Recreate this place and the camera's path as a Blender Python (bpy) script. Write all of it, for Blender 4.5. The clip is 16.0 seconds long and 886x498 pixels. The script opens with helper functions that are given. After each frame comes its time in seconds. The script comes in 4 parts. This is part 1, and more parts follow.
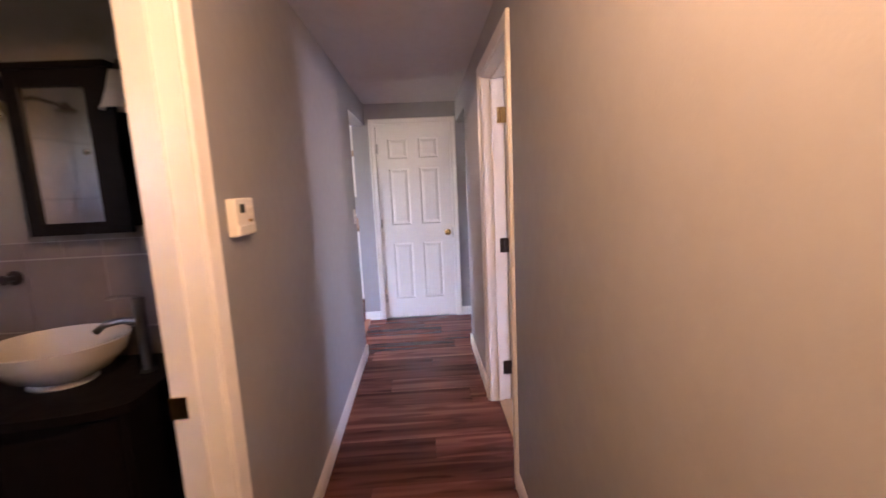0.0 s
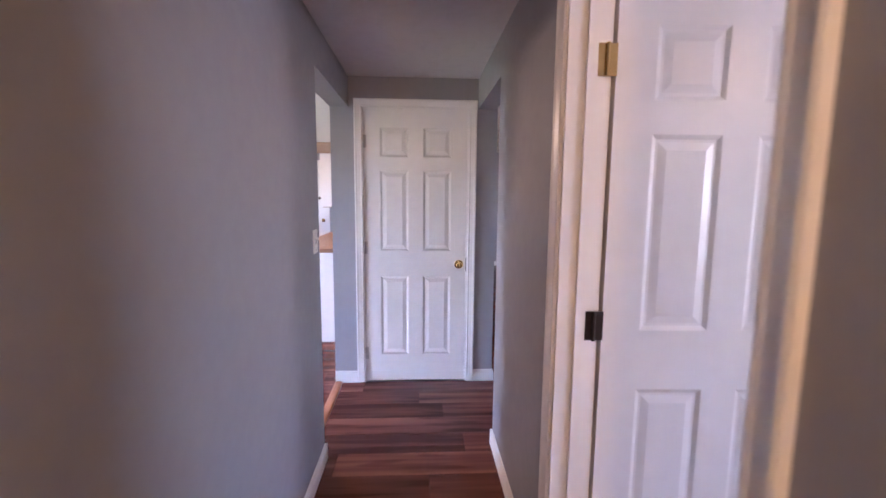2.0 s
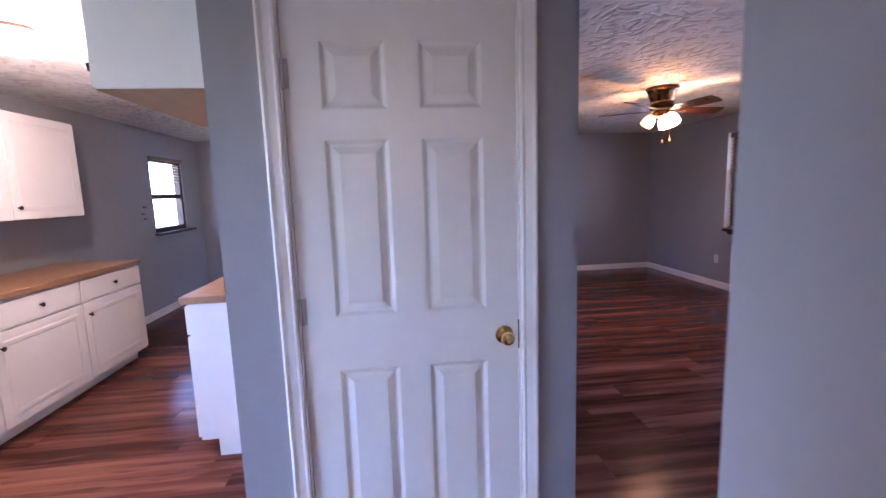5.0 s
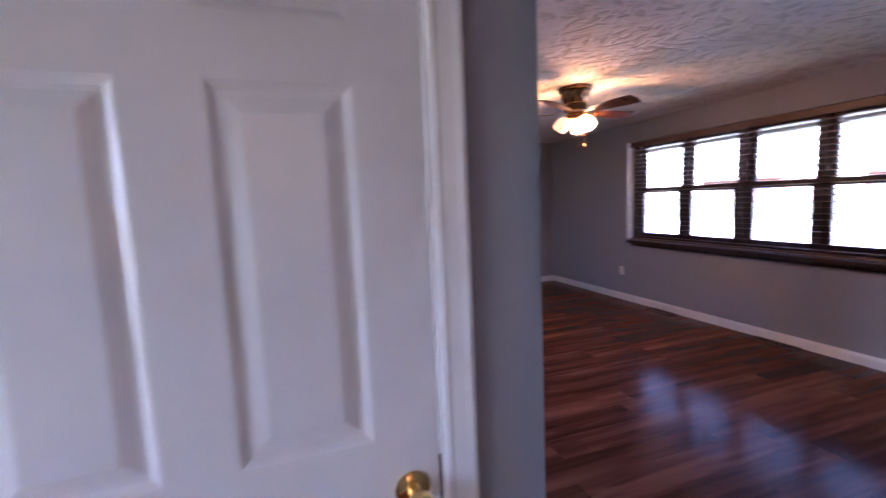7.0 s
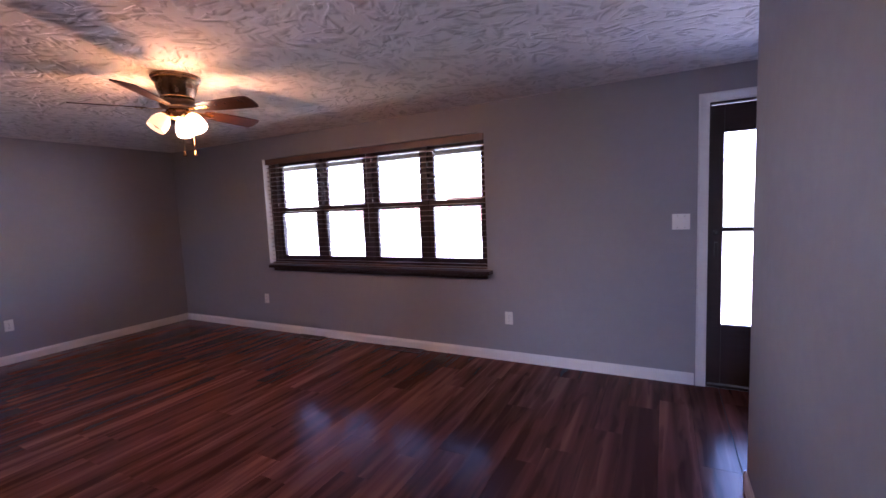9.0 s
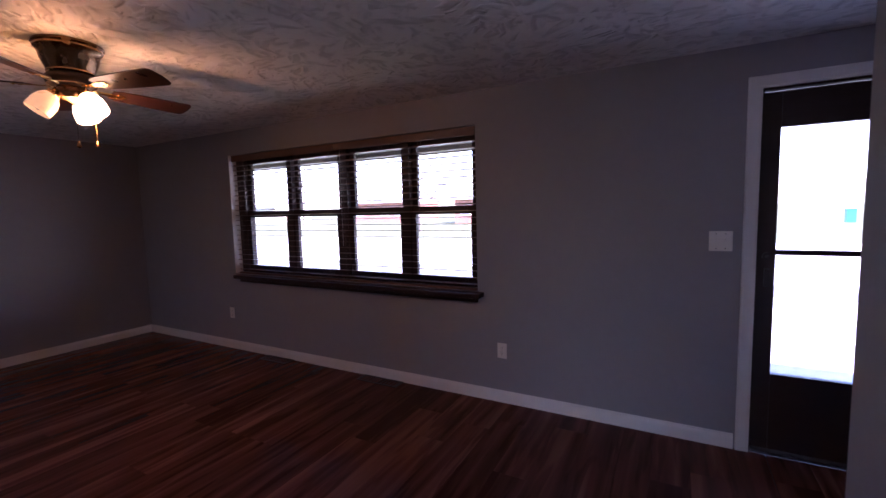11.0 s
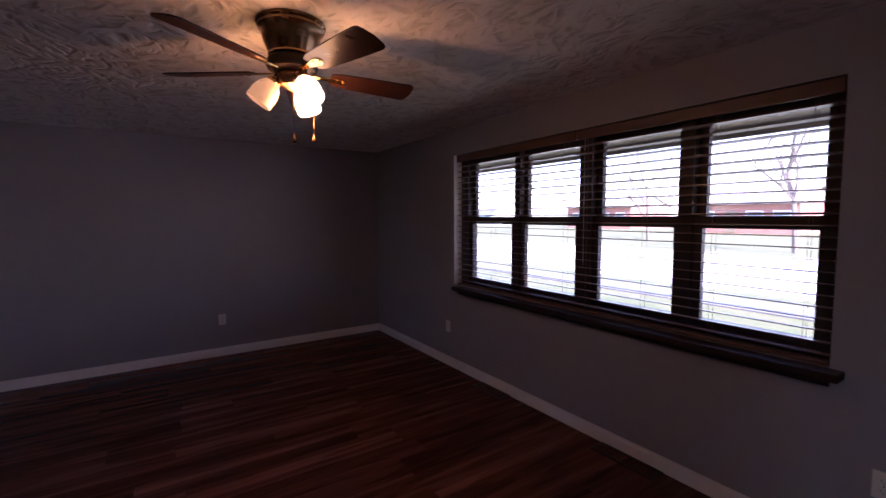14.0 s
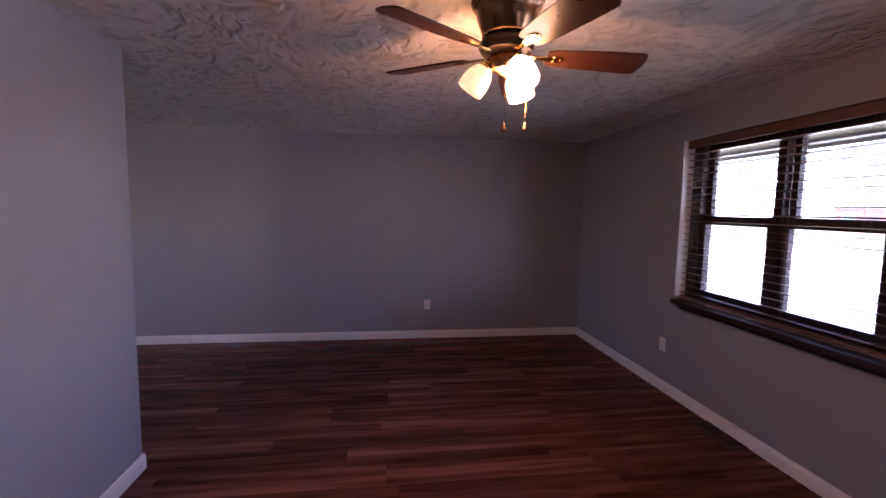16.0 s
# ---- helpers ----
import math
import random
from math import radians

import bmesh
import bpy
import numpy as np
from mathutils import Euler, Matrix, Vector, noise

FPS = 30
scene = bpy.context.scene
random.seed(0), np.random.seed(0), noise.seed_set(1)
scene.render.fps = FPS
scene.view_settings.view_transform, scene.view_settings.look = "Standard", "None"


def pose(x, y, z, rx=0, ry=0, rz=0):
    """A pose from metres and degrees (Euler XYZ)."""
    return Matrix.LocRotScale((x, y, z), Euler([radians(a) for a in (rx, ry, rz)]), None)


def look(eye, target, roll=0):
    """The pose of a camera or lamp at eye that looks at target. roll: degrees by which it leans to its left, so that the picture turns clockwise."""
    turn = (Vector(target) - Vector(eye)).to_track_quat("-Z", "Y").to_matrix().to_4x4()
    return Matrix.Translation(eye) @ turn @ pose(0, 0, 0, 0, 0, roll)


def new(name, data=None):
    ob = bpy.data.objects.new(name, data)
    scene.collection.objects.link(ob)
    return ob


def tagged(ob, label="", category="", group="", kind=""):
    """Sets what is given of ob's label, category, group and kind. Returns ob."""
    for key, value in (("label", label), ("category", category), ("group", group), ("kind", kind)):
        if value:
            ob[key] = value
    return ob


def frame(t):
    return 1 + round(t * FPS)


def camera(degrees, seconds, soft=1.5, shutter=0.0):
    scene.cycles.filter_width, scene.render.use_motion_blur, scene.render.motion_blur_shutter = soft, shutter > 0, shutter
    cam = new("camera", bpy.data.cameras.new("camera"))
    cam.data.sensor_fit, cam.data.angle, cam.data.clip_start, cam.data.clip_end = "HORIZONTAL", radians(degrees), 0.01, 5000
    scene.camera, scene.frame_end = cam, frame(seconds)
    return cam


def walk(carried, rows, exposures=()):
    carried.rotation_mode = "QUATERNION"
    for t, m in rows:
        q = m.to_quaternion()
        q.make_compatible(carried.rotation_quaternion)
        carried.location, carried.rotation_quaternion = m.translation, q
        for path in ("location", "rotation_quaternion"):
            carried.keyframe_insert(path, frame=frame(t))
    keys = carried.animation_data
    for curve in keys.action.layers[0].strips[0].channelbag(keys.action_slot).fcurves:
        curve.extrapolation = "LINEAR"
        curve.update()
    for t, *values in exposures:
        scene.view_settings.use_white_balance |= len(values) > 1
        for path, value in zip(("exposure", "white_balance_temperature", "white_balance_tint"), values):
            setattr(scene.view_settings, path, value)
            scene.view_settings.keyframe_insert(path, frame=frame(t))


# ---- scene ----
cam = camera(91.7, 16.0, shutter=0.4)
PATH = [
    (0, (0.039, -0.348, 1.427), (0.123, 1.628, 1.126), -2.7),
    (0.5, (0.02, -0.03, 1.408), (0.297, 1.925, 1.09), -2.3),
    (1, (0.057, 0.338, 1.418), (0.264, 2.309, 1.146), -1.7),
    (1.5, (0.056, 0.68, 1.434), (0.103, 2.661, 1.159), -0.2),
    (2, (0.001, 1.017, 1.424), (0.108, 2.999, 1.178), 0.5),
    (2.5, (-0.035, 1.304, 1.423), (0.15, 3.279, 1.163), 0.2),
    (3, (-0.038, 1.615, 1.418), (0.037, 3.6, 1.189), 0.1),
    (3.5, (-0.074, 1.898, 1.423), (0.071, 3.877, 1.172), -1.2),
    (4, (-0.077, 2.173, 1.427), (0.185, 4.137, 1.158), -2.3),
    (6.3, (0.025, 3.332, 1.414), (0.146, 5.315, 1.178), -1.4),
    (6.5, (0.06, 3.383, 1.411), (0.236, 5.363, 1.192), -1.3),
    (7, (0.129, 3.506, 1.416), (0.774, 5.386, 1.197), -2.5),
    (7.5, (0.232, 3.666, 1.412), (1.441, 5.243, 1.179), -3.6),
    (8, (0.307, 3.719, 1.446), (1.858, 4.959, 1.204), -3.3),
    (8.5, (0.475, 3.777, 1.427), (2.132, 4.883, 1.247), -4.0),
    (9, (0.637, 3.817, 1.399), (2.405, 4.732, 1.21), -2.4),
    (11.3, (1.401, 3.999, 1.463), (3.149, 4.953, 1.277), -1.3),
    (11.5, (1.449, 4.057, 1.471), (3.206, 4.993, 1.284), -0.6),
    (12, (1.575, 4.184, 1.48), (3.337, 5.12, 1.334), -0.0),
    (12.5, (1.701, 4.306, 1.486), (3.333, 5.455, 1.359), -1.6),
    (13, (1.818, 4.426, 1.498), (3.188, 5.879, 1.386), 0.2),
    (13.5, (1.869, 4.548, 1.49), (3.031, 6.166, 1.317), 0.4),
    (14, (1.872, 4.658, 1.483), (2.977, 6.318, 1.331), -0.3),
    (14.5, (1.889, 4.745, 1.497), (2.774, 6.531, 1.328), -0.9),
    (15, (1.902, 4.799, 1.485), (2.514, 6.696, 1.33), 0.3),
    (15.5, (1.918, 4.86, 1.494), (2.35, 6.804, 1.317), 0.9),
    (16, (1.918, 4.888, 1.497), (2.19, 6.861, 1.31), 1.0),
]
EXPOSURES = [(0, 5.5, 5950, 34), (0.5, 5.8, 5950, 34), (1, 5.7, 5800, 33), (2, 5.35, 5550, 33), (3, 5.0, 5350, 33), (4, 5.15, 5000, 33), (6.5, 4.78, 5150, 36), (7, 4.75, 5200, 37), (8, 4.6, 5250, 40), (9, 4.6, 5400, 42), (11.5, 3.2, 5500, 44), (12, 3.2, 5500, 44), (13.5, 2.95, 5600, 45), (14.5, 2.7, 5600, 45), (15, 2.85, 5600, 45), (16, 4.2, 5500, 44)]
walk(cam, [(t, look(eye, target, roll)) for t, eye, target, roll in PATH], EXPOSURES)

# ---- light ----
world = bpy.data.worlds.new("world")
scene.world = world
world.use_nodes = True
wn = world.node_tree
sky = wn.nodes.new("ShaderNodeTexSky")
sky.sky_type = "NISHITA"
sky.sun_disc = False
sky.sun_elevation = radians(48)
sky.sun_rotation = radians(200)
wn.links.new(sky.outputs[0], wn.nodes["Background"].inputs[0])
wn.nodes["Background"].inputs[1].default_value = 0.15

sun = new("sun", bpy.data.lights.new("sun", "SUN"))
sun.data.energy, sun.data.angle, sun.data.color = 4.0, radians(0.5), (1.0, 0.95, 0.88)
sun.matrix_world = look((-3, -9, 10), (0, 0, 0))


def lamp(name, place, watts, colour, radius):
    ob = new(name, bpy.data.lights.new(name, "POINT"))
    ob.data.energy, ob.data.color, ob.data.shadow_soft_size = watts, colour, radius
    ob.location = place
    return ob


WARM = (1.0, 0.55, 0.19)
lamp("hall_lamp_light", (0.0, -0.10, 2.03), 1.0, WARM, 0.06)
# added warm fill on the open bedroom door, from an unseen source
lamp("bedroom_fill_light", (1.9, 0.6, 2.02), 0.2, (1.0, 0.70, 0.42), 0.08)
lamp("kitchen_lamp_light", (-1.9, 5.2, 2.1), 1.8, (1.0, 0.72, 0.45), 0.08)

# daylight that falls in through the bedroom window
day = new("bedroom_window_daylight", bpy.data.lights.new("bedroom_window_daylight", "AREA"))
day.data.shape, day.data.size, day.data.size_y = "RECTANGLE", 1.36, 1.02
day.data.energy, day.data.color = 0.75, (1.0, 0.93, 0.84)
day.matrix_world = look((4.29, 0.15, 1.425), (0.0, 0.15, 1.425))

# ---- materials ----


def material(name, colour, rough=0.6, metal=0.0, vary=0.10, grain=18.0, bump=0.08, bump_scale=220.0, colour2=None, stretch=(1, 1, 1), spec=0.5, dist=0.002):
    """A painted or plain surface: two scales of colour drift, roughness drift and fine relief."""
    m = bpy.data.materials.new(name)
    m.use_nodes = True
    nt = m.node_tree
    b = nt.nodes["Principled BSDF"]
    b.inputs["Metallic"].default_value = metal
    b.inputs["Specular IOR Level"].default_value = spec
    tc = nt.nodes.new("ShaderNodeTexCoord")
    mp = nt.nodes.new("ShaderNodeMapping")
    mp.inputs["Scale"].default_value = stretch
    nt.links.new(tc.outputs["Object"], mp.inputs[0])
    big = nt.nodes.new("ShaderNodeTexNoise")
    big.inputs["Scale"].default_value = 1.7
    big.inputs["Detail"].default_value = 3
    fine = nt.nodes.new("ShaderNodeTexNoise")
    fine.inputs["Scale"].default_value = grain
    fine.inputs["Detail"].default_value = 5
    add = nt.nodes.new("ShaderNodeMath")
    add.operation = "ADD"
    nt.links.new(mp.outputs[0], big.inputs[0])
    nt.links.new(mp.outputs[0], fine.inputs[0])
    nt.links.new(big.outputs[0], add.inputs[0])
    nt.links.new(fine.outputs[0], add.inputs[1])
    ramp = nt.nodes.new("ShaderNodeMapRange")
    ramp.inputs[1].default_value, ramp.inputs[2].default_value = 0.6, 1.4
    nt.links.new(add.outputs[0], ramp.inputs[0])
    mix = nt.nodes.new("ShaderNodeMix")
    mix.data_type = "RGBA"
    c2 = colour2 or tuple(c * (1 - 2 * vary) for c in colour)
    mix.inputs[6].default_value = (*colour, 1)
    mix.inputs[7].default_value = (*c2, 1)
    nt.links.new(ramp.outputs[0], mix.inputs[0])
    nt.links.new(mix.outputs[2], b.inputs["Base Color"])
    rr = nt.nodes.new("ShaderNodeMapRange")
    rr.inputs[3].default_value, rr.inputs[4].default_value = max(0.02, rough - 0.08), min(1, rough + 0.08)
    nt.links.new(fine.outputs[0], rr.inputs[0])
    nt.links.new(rr.outputs[0], b.inputs["Roughness"])
    if bump:
        bn = nt.nodes.new("ShaderNodeTexNoise")
        bn.inputs["Scale"].default_value = bump_scale
        bn.inputs["Detail"].default_value = 3
        nt.links.new(mp.outputs[0], bn.inputs[0])
        bp = nt.nodes.new("ShaderNodeBump")
        bp.inputs["Strength"].default_value = bump
        bp.inputs["Distance"].default_value = dist
        nt.links.new(bn.outputs[0], bp.inputs["Height"])
        nt.links.new(bp.outputs[0], b.inputs["Normal"])
    return m


def glowing(name, colour, strength, base=(0.9, 0.88, 0.82)):
    m = material(name, base, 0.3, bump=0)
    b = m.node_tree.nodes["Principled BSDF"]
    b.inputs["Emission Color"].default_value = (*colour, 1)
    b.inputs["Emission Strength"].default_value = strength
    return m


def clear_glass(name):
    m = bpy.data.materials.new(name)
    m.use_nodes = True
    nt = m.node_tree
    out = nt.nodes["Material Output"]
    nt.nodes.remove(nt.nodes["Principled BSDF"])
    tr = nt.nodes.new("ShaderNodeBsdfTransparent")
    gl = nt.nodes.new("ShaderNodeBsdfGlossy")
    gl.inputs["Roughness"].default_value = 0.01
    lw = nt.nodes.new("ShaderNodeLayerWeight")
    lw.inputs[0].default_value = 0.5
    pw = nt.nodes.new("ShaderNodeMath")
    pw.operation = "POWER"
    pw.inputs[1].default_value = 4.0
    nt.links.new(lw.outputs["Facing"], pw.inputs[0])
    fr = nt.nodes.new("ShaderNodeMath")
    fr.operation = "MULTIPLY_ADD"
    fr.inputs[1].default_value, fr.inputs[2].default_value = 0.5, 0.04
    nt.links.new(pw.outputs[0], fr.inputs[0])
    mx = nt.nodes.new("ShaderNodeMixShader")
    nt.links.new(fr.outputs[0], mx.inputs[0])
    nt.links.new(tr.outputs[0], mx.inputs[1])
    nt.links.new(gl.outputs[0], mx.inputs[2])
    nt.links.new(mx.outputs[0], out.inputs[0])
    return m


def plank_material():
    """Laminate boards: every board takes its own tone and its own stretch of grain."""
    m = bpy.data.materials.new("laminate_boards")
    m.use_nodes = True
    nt = m.node_tree
    b = nt.nodes["Principled BSDF"]
    b.inputs["Specular IOR Level"].default_value = 0.13
    tc = nt.nodes.new("ShaderNodeTexCoord")
    oi = nt.nodes.new("ShaderNodeObjectInfo")
    off = nt.nodes.new("ShaderNodeVectorMath")
    off.operation = "SCALE"
    off.inputs[0].default_value = (37.0, 53.0, 11.0)
    nt.links.new(oi.outputs["Random"], off.inputs["Scale"])
    plus = nt.nodes.new("ShaderNodeVectorMath")
    nt.links.new(tc.outputs["Object"], plus.inputs[0])
    nt.links.new(off.outputs[0], plus.inputs[1])

    def streak(scale, stretch, detail, warp):
        mp = nt.nodes.new("ShaderNodeMapping")
        mp.inputs["Scale"].default_value = stretch
        nt.links.new(plus.outputs[0], mp.inputs[0])
        n = nt.nodes.new("ShaderNodeTexNoise")
        n.inputs["Scale"].default_value, n.inputs["Detail"].default_value = scale, detail
        n.inputs["Distortion"].default_value = warp
        nt.links.new(mp.outputs[0], n.inputs[0])
        return n
    wide = streak(3.2, (0.18, 4.0, 1), 1.0, 0.12)
    fine = streak(9.0, (0.22, 5.0, 1), 3, 0.1)
    knot = streak(4.2, (0.55, 4.6, 1), 1.0, 0.35)
    ramp = nt.nodes.new("ShaderNodeValToRGB")
    e = ramp.color_ramp.elements
    e[0].position, e[0].color = 0.27, (0.056, 0.019, 0.015, 1)
    e[1].position, e[1].color = 0.78, (0.29, 0.120, 0.078, 1)
    mid = e.new(0.5)
    mid.color = (0.130, 0.047, 0.034, 1)
    s = nt.nodes.new("ShaderNodeMath")
    s.operation = "MULTIPLY_ADD"
    s.inputs[1].default_value = 0.17
    nt.links.new(fine.outputs[0], s.inputs[0])
    w = nt.nodes.new("ShaderNodeMath")
    w.operation = "MULTIPLY_ADD"
    w.inputs[1].default_value = 0.74
    nt.links.new(wide.outputs[0], w.inputs[0])
    rnd = nt.nodes.new("ShaderNodeMapRange")
    rnd.inputs[3].default_value, rnd.inputs[4].default_value = -0.10, 0.09
    nt.links.new(oi.outputs["Random"], rnd.inputs[0])
    dark = nt.nodes.new("ShaderNodeMapRange")
    dark.interpolation_type = "SMOOTHSTEP"
    dark.inputs[1].default_value, dark.inputs[2].default_value = 0.34, 0.50
    dark.inputs[3].default_value, dark.inputs[4].default_value = -0.10, 0.03
    nt.links.new(knot.outputs[0], dark.inputs[0])
    tone = nt.nodes.new("ShaderNodeMath")
    nt.links.new(rnd.outputs[0], tone.inputs[0])
    nt.links.new(dark.outputs[0], tone.inputs[1])
    nt.links.new(tone.outputs[0], w.inputs[2])
    nt.links.new(w.outputs[0], s.inputs[2])
    nt.links.new(s.outputs[0], ramp.inputs[0])
    nt.links.new(ramp.outputs[0], b.inputs["Base Color"])
    rr = nt.nodes.new("ShaderNodeMapRange")
    rr.inputs[3].default_value, rr.inputs[4].default_value = 0.16, 0.25
    nt.links.new(fine.outputs[0], rr.inputs[0])
    nt.links.new(rr.outputs[0], b.inputs["Roughness"])
    swell = streak(5.0, (1.0, 2.4, 1), 2, 0.3)
    roll = nt.nodes.new("ShaderNodeBump")
    roll.inputs["Strength"].default_value, roll.inputs["Distance"].default_value = 0.8, 0.0024
    nt.links.new(swell.outputs[0], roll.inputs["Height"])
    bp = nt.nodes.new("ShaderNodeBump")
    bp.inputs["Strength"].default_value, bp.inputs["Distance"].default_value = 0.08, 0.0006
    nt.links.new(fine.outputs[0], bp.inputs["Height"])
    nt.links.new(roll.outputs[0], bp.inputs["Normal"])
    nt.links.new(bp.outputs[0], b.inputs["Normal"])
    return m


def stomped_ceiling(name, colour, strength, depth, shade):
    """White ceiling paint stamped with a brush: overlapping splayed prints of the bristles. The hollows' shade is
    painted into the colour.
    """
    m = bpy.data.materials.new(name)
    m.use_nodes = True
    nt = m.node_tree
    b = nt.nodes["Principled BSDF"]
    b.inputs["Roughness"].default_value = 0.8
    tc = nt.nodes.new("ShaderNodeTexCoord")

    def stamps(scale, shift):
        """One pass of the brush: a splayed print in every cell, each turned its own way."""
        mp = nt.nodes.new("ShaderNodeMapping")
        mp.inputs["Location"].default_value = shift
        nt.links.new(tc.outputs["Object"], mp.inputs[0])
        cell = nt.nodes.new("ShaderNodeTexVoronoi")
        cell.voronoi_dimensions = "2D"
        cell.inputs["Scale"].default_value = scale
        nt.links.new(mp.outputs[0], cell.inputs["Vector"])
        centre = nt.nodes.new("ShaderNodeVectorMath")
        centre.operation = "SUBTRACT"
        nt.links.new(mp.outputs[0], centre.inputs[0])
        nt.links.new(cell.outputs["Position"], centre.inputs[1])
        angle = nt.nodes.new("ShaderNodeMath")
        angle.operation = "MULTIPLY"
        angle.inputs[1].default_value = 6.283
        nt.links.new(cell.outputs["Color"], angle.inputs[0])
        turn = nt.nodes.new("ShaderNodeVectorRotate")
        turn.rotation_type = "Z_AXIS"
        nt.links.new(centre.outputs[0], turn.inputs["Vector"])
        nt.links.new(angle.outputs[0], turn.inputs["Angle"])
        bristle = nt.nodes.new("ShaderNodeMapping")
        bristle.inputs["Scale"].default_value = (7, 19, 1)
        nt.links.new(turn.outputs[0], bristle.inputs[0])
        n = nt.nodes.new("ShaderNodeTexNoise")
        n.inputs["Scale"].default_value, n.inputs["Detail"].default_value = 1.0, 0.6
        n.inputs["Distortion"].default_value = 0.7
        plus = nt.nodes.new("ShaderNodeVectorMath")
        nt.links.new(bristle.outputs[0], plus.inputs[0])
        nt.links.new(cell.outputs["Color"], plus.inputs[1])
        nt.links.new(plus.outputs[0], n.inputs[0])
        return n
    one, two = stamps(5.5, (0, 0, 0)), stamps(4.5, (3.7, 1.9, 0))
    pick = nt.nodes.new("ShaderNodeTexNoise")
    pick.inputs["Scale"].default_value, pick.inputs["Detail"].default_value = 7, 2
    nt.links.new(tc.outputs["Object"], pick.inputs[0])
    sharp = nt.nodes.new("ShaderNodeMapRange")
    sharp.inputs[1].default_value, sharp.inputs[2].default_value = 0.40, 0.60
    nt.links.new(pick.outputs[0], sharp.inputs[0])
    blend = nt.nodes.new("ShaderNodeMix")
    nt.links.new(sharp.outputs[0], blend.inputs[0])
    nt.links.new(one.outputs[0], blend.inputs[2])
    nt.links.new(two.outputs[0], blend.inputs[3])
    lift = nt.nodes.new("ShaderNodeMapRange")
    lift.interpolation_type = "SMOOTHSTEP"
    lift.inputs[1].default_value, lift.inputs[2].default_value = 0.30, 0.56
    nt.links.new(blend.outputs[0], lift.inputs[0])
    bp = nt.nodes.new("ShaderNodeBump")
    bp.inputs["Strength"].default_value, bp.inputs["Distance"].default_value = strength, depth
    nt.links.new(lift.outputs[0], bp.inputs["Height"])
    nt.links.new(bp.outputs[0], b.inputs["Normal"])
    # painted-in shade: base colour darkens where the relief is low
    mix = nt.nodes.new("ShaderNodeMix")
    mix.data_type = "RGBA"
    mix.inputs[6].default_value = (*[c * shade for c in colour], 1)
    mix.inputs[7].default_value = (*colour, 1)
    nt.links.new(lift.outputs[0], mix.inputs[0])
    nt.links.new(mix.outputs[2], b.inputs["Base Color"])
    return m


WALL = material("grey_wall_paint", (0.31, 0.31, 0.335), 0.62, vary=0.03, bump=0.25, bump_scale=140, dist=0.0015)
BATH_WALL = material("beige_bathroom_paint", (0.26, 0.23, 0.19), 0.6, vary=0.05, bump=0.2, bump_scale=140)
WHITE = material("white_trim_paint", (0.80, 0.79, 0.78), 0.32, vary=0.03, bump=0.04)
VALANCE = material("brown_valance_wood", (0.16, 0.085, 0.055), 0.4, vary=0.15, grain=25, stretch=(1, 0.1, 1))
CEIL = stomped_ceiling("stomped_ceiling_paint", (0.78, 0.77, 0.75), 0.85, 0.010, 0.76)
# hall, bathroom and bedroom ceilings: darker and greyer than CEIL, fainter relief
CEIL_HALL = stomped_ceiling("grey_ceiling_paint", (0.56, 0.54, 0.56), 0.12, 0.002, 0.96)
BOARDS = plank_material()
SUBFLOOR = material("dark_floor_joint", (0.03, 0.018, 0.013), 0.7)
CARPET = material("tan_carpet", (0.42, 0.29, 0.19), 0.95, vary=0.12, grain=90, bump=0.6, bump_scale=300)
OAK_STRIP = material("reddish_oak_strip", (0.36, 0.15, 0.065), 0.38, vary=0.15, grain=14, stretch=(8, 1, 1))
DARK_WOOD = material("dark_brown_stained_wood", (0.040, 0.018, 0.014), 0.45, vary=0.2, grain=25, stretch=(1, 0.15, 1), spec=0.3)
BLIND_WOOD = material("dark_blind_slat", (0.17, 0.095, 0.068), 0.3, vary=0.15, grain=25, stretch=(1, 0.1, 1))
BLADE_WOOD = material("mahogany_fan_blade", (0.065, 0.023, 0.013), 0.3, vary=0.2, grain=20, spec=0.5)
BRASS = material("polished_brass", (0.80, 0.56, 0.22), 0.18, 1.0, vary=0.05, bump=0)
OLD_BRASS = material("antique_brass", (0.36, 0.20, 0.09), 0.26, 1.0, vary=0.2, bump=0.03)
HINGE_GREY = material("painted_hinge_steel", (0.55, 0.54, 0.55), 0.4, 0.2)
BRONZE = material("dark_bronze", (0.045, 0.032, 0.028), 0.42, 0.7, vary=0.1)
PLASTIC = material("white_plastic", (0.80, 0.78, 0.74), 0.35, vary=0.02, bump=0)
GREY_PLASTIC = material("grey_plastic", (0.25, 0.25, 0.26), 0.4, bump=0)
LCD = material("dark_display", (0.06, 0.07, 0.06), 0.15, bump=0)
CABINET = material("white_cabinet_paint", (0.82, 0.80, 0.79), 0.35, vary=0.02, bump=0.03)
COUNTER = material("brown_laminate_worktop", (0.34, 0.19, 0.10), 0.35, vary=0.2, grain=40)
BARE_WOOD = material("unpainted_cabinet_wood", (0.42, 0.29, 0.18), 0.6, vary=0.12, grain=12, stretch=(1, 0.2, 1))
DULL_NICKEL = material("dull_dark_nickel", (0.26, 0.23, 0.20), 0.38, 1.0, vary=0.06, bump=0)
PORCELAIN = material("glazed_porcelain", (0.58, 0.55, 0.50), 0.08, vary=0.02, bump=0)
TILE = material("beige_stone_tile", (0.21, 0.175, 0.155), 0.4, vary=0.12, grain=9, bump=0.05)
PALE_TILE = material("pale_marbled_tile", (0.66, 0.62, 0.58), 0.25, vary=0.12, grain=6, bump=0.03)
GROUT = material("grey_grout", (0.36, 0.33, 0.30), 0.9)
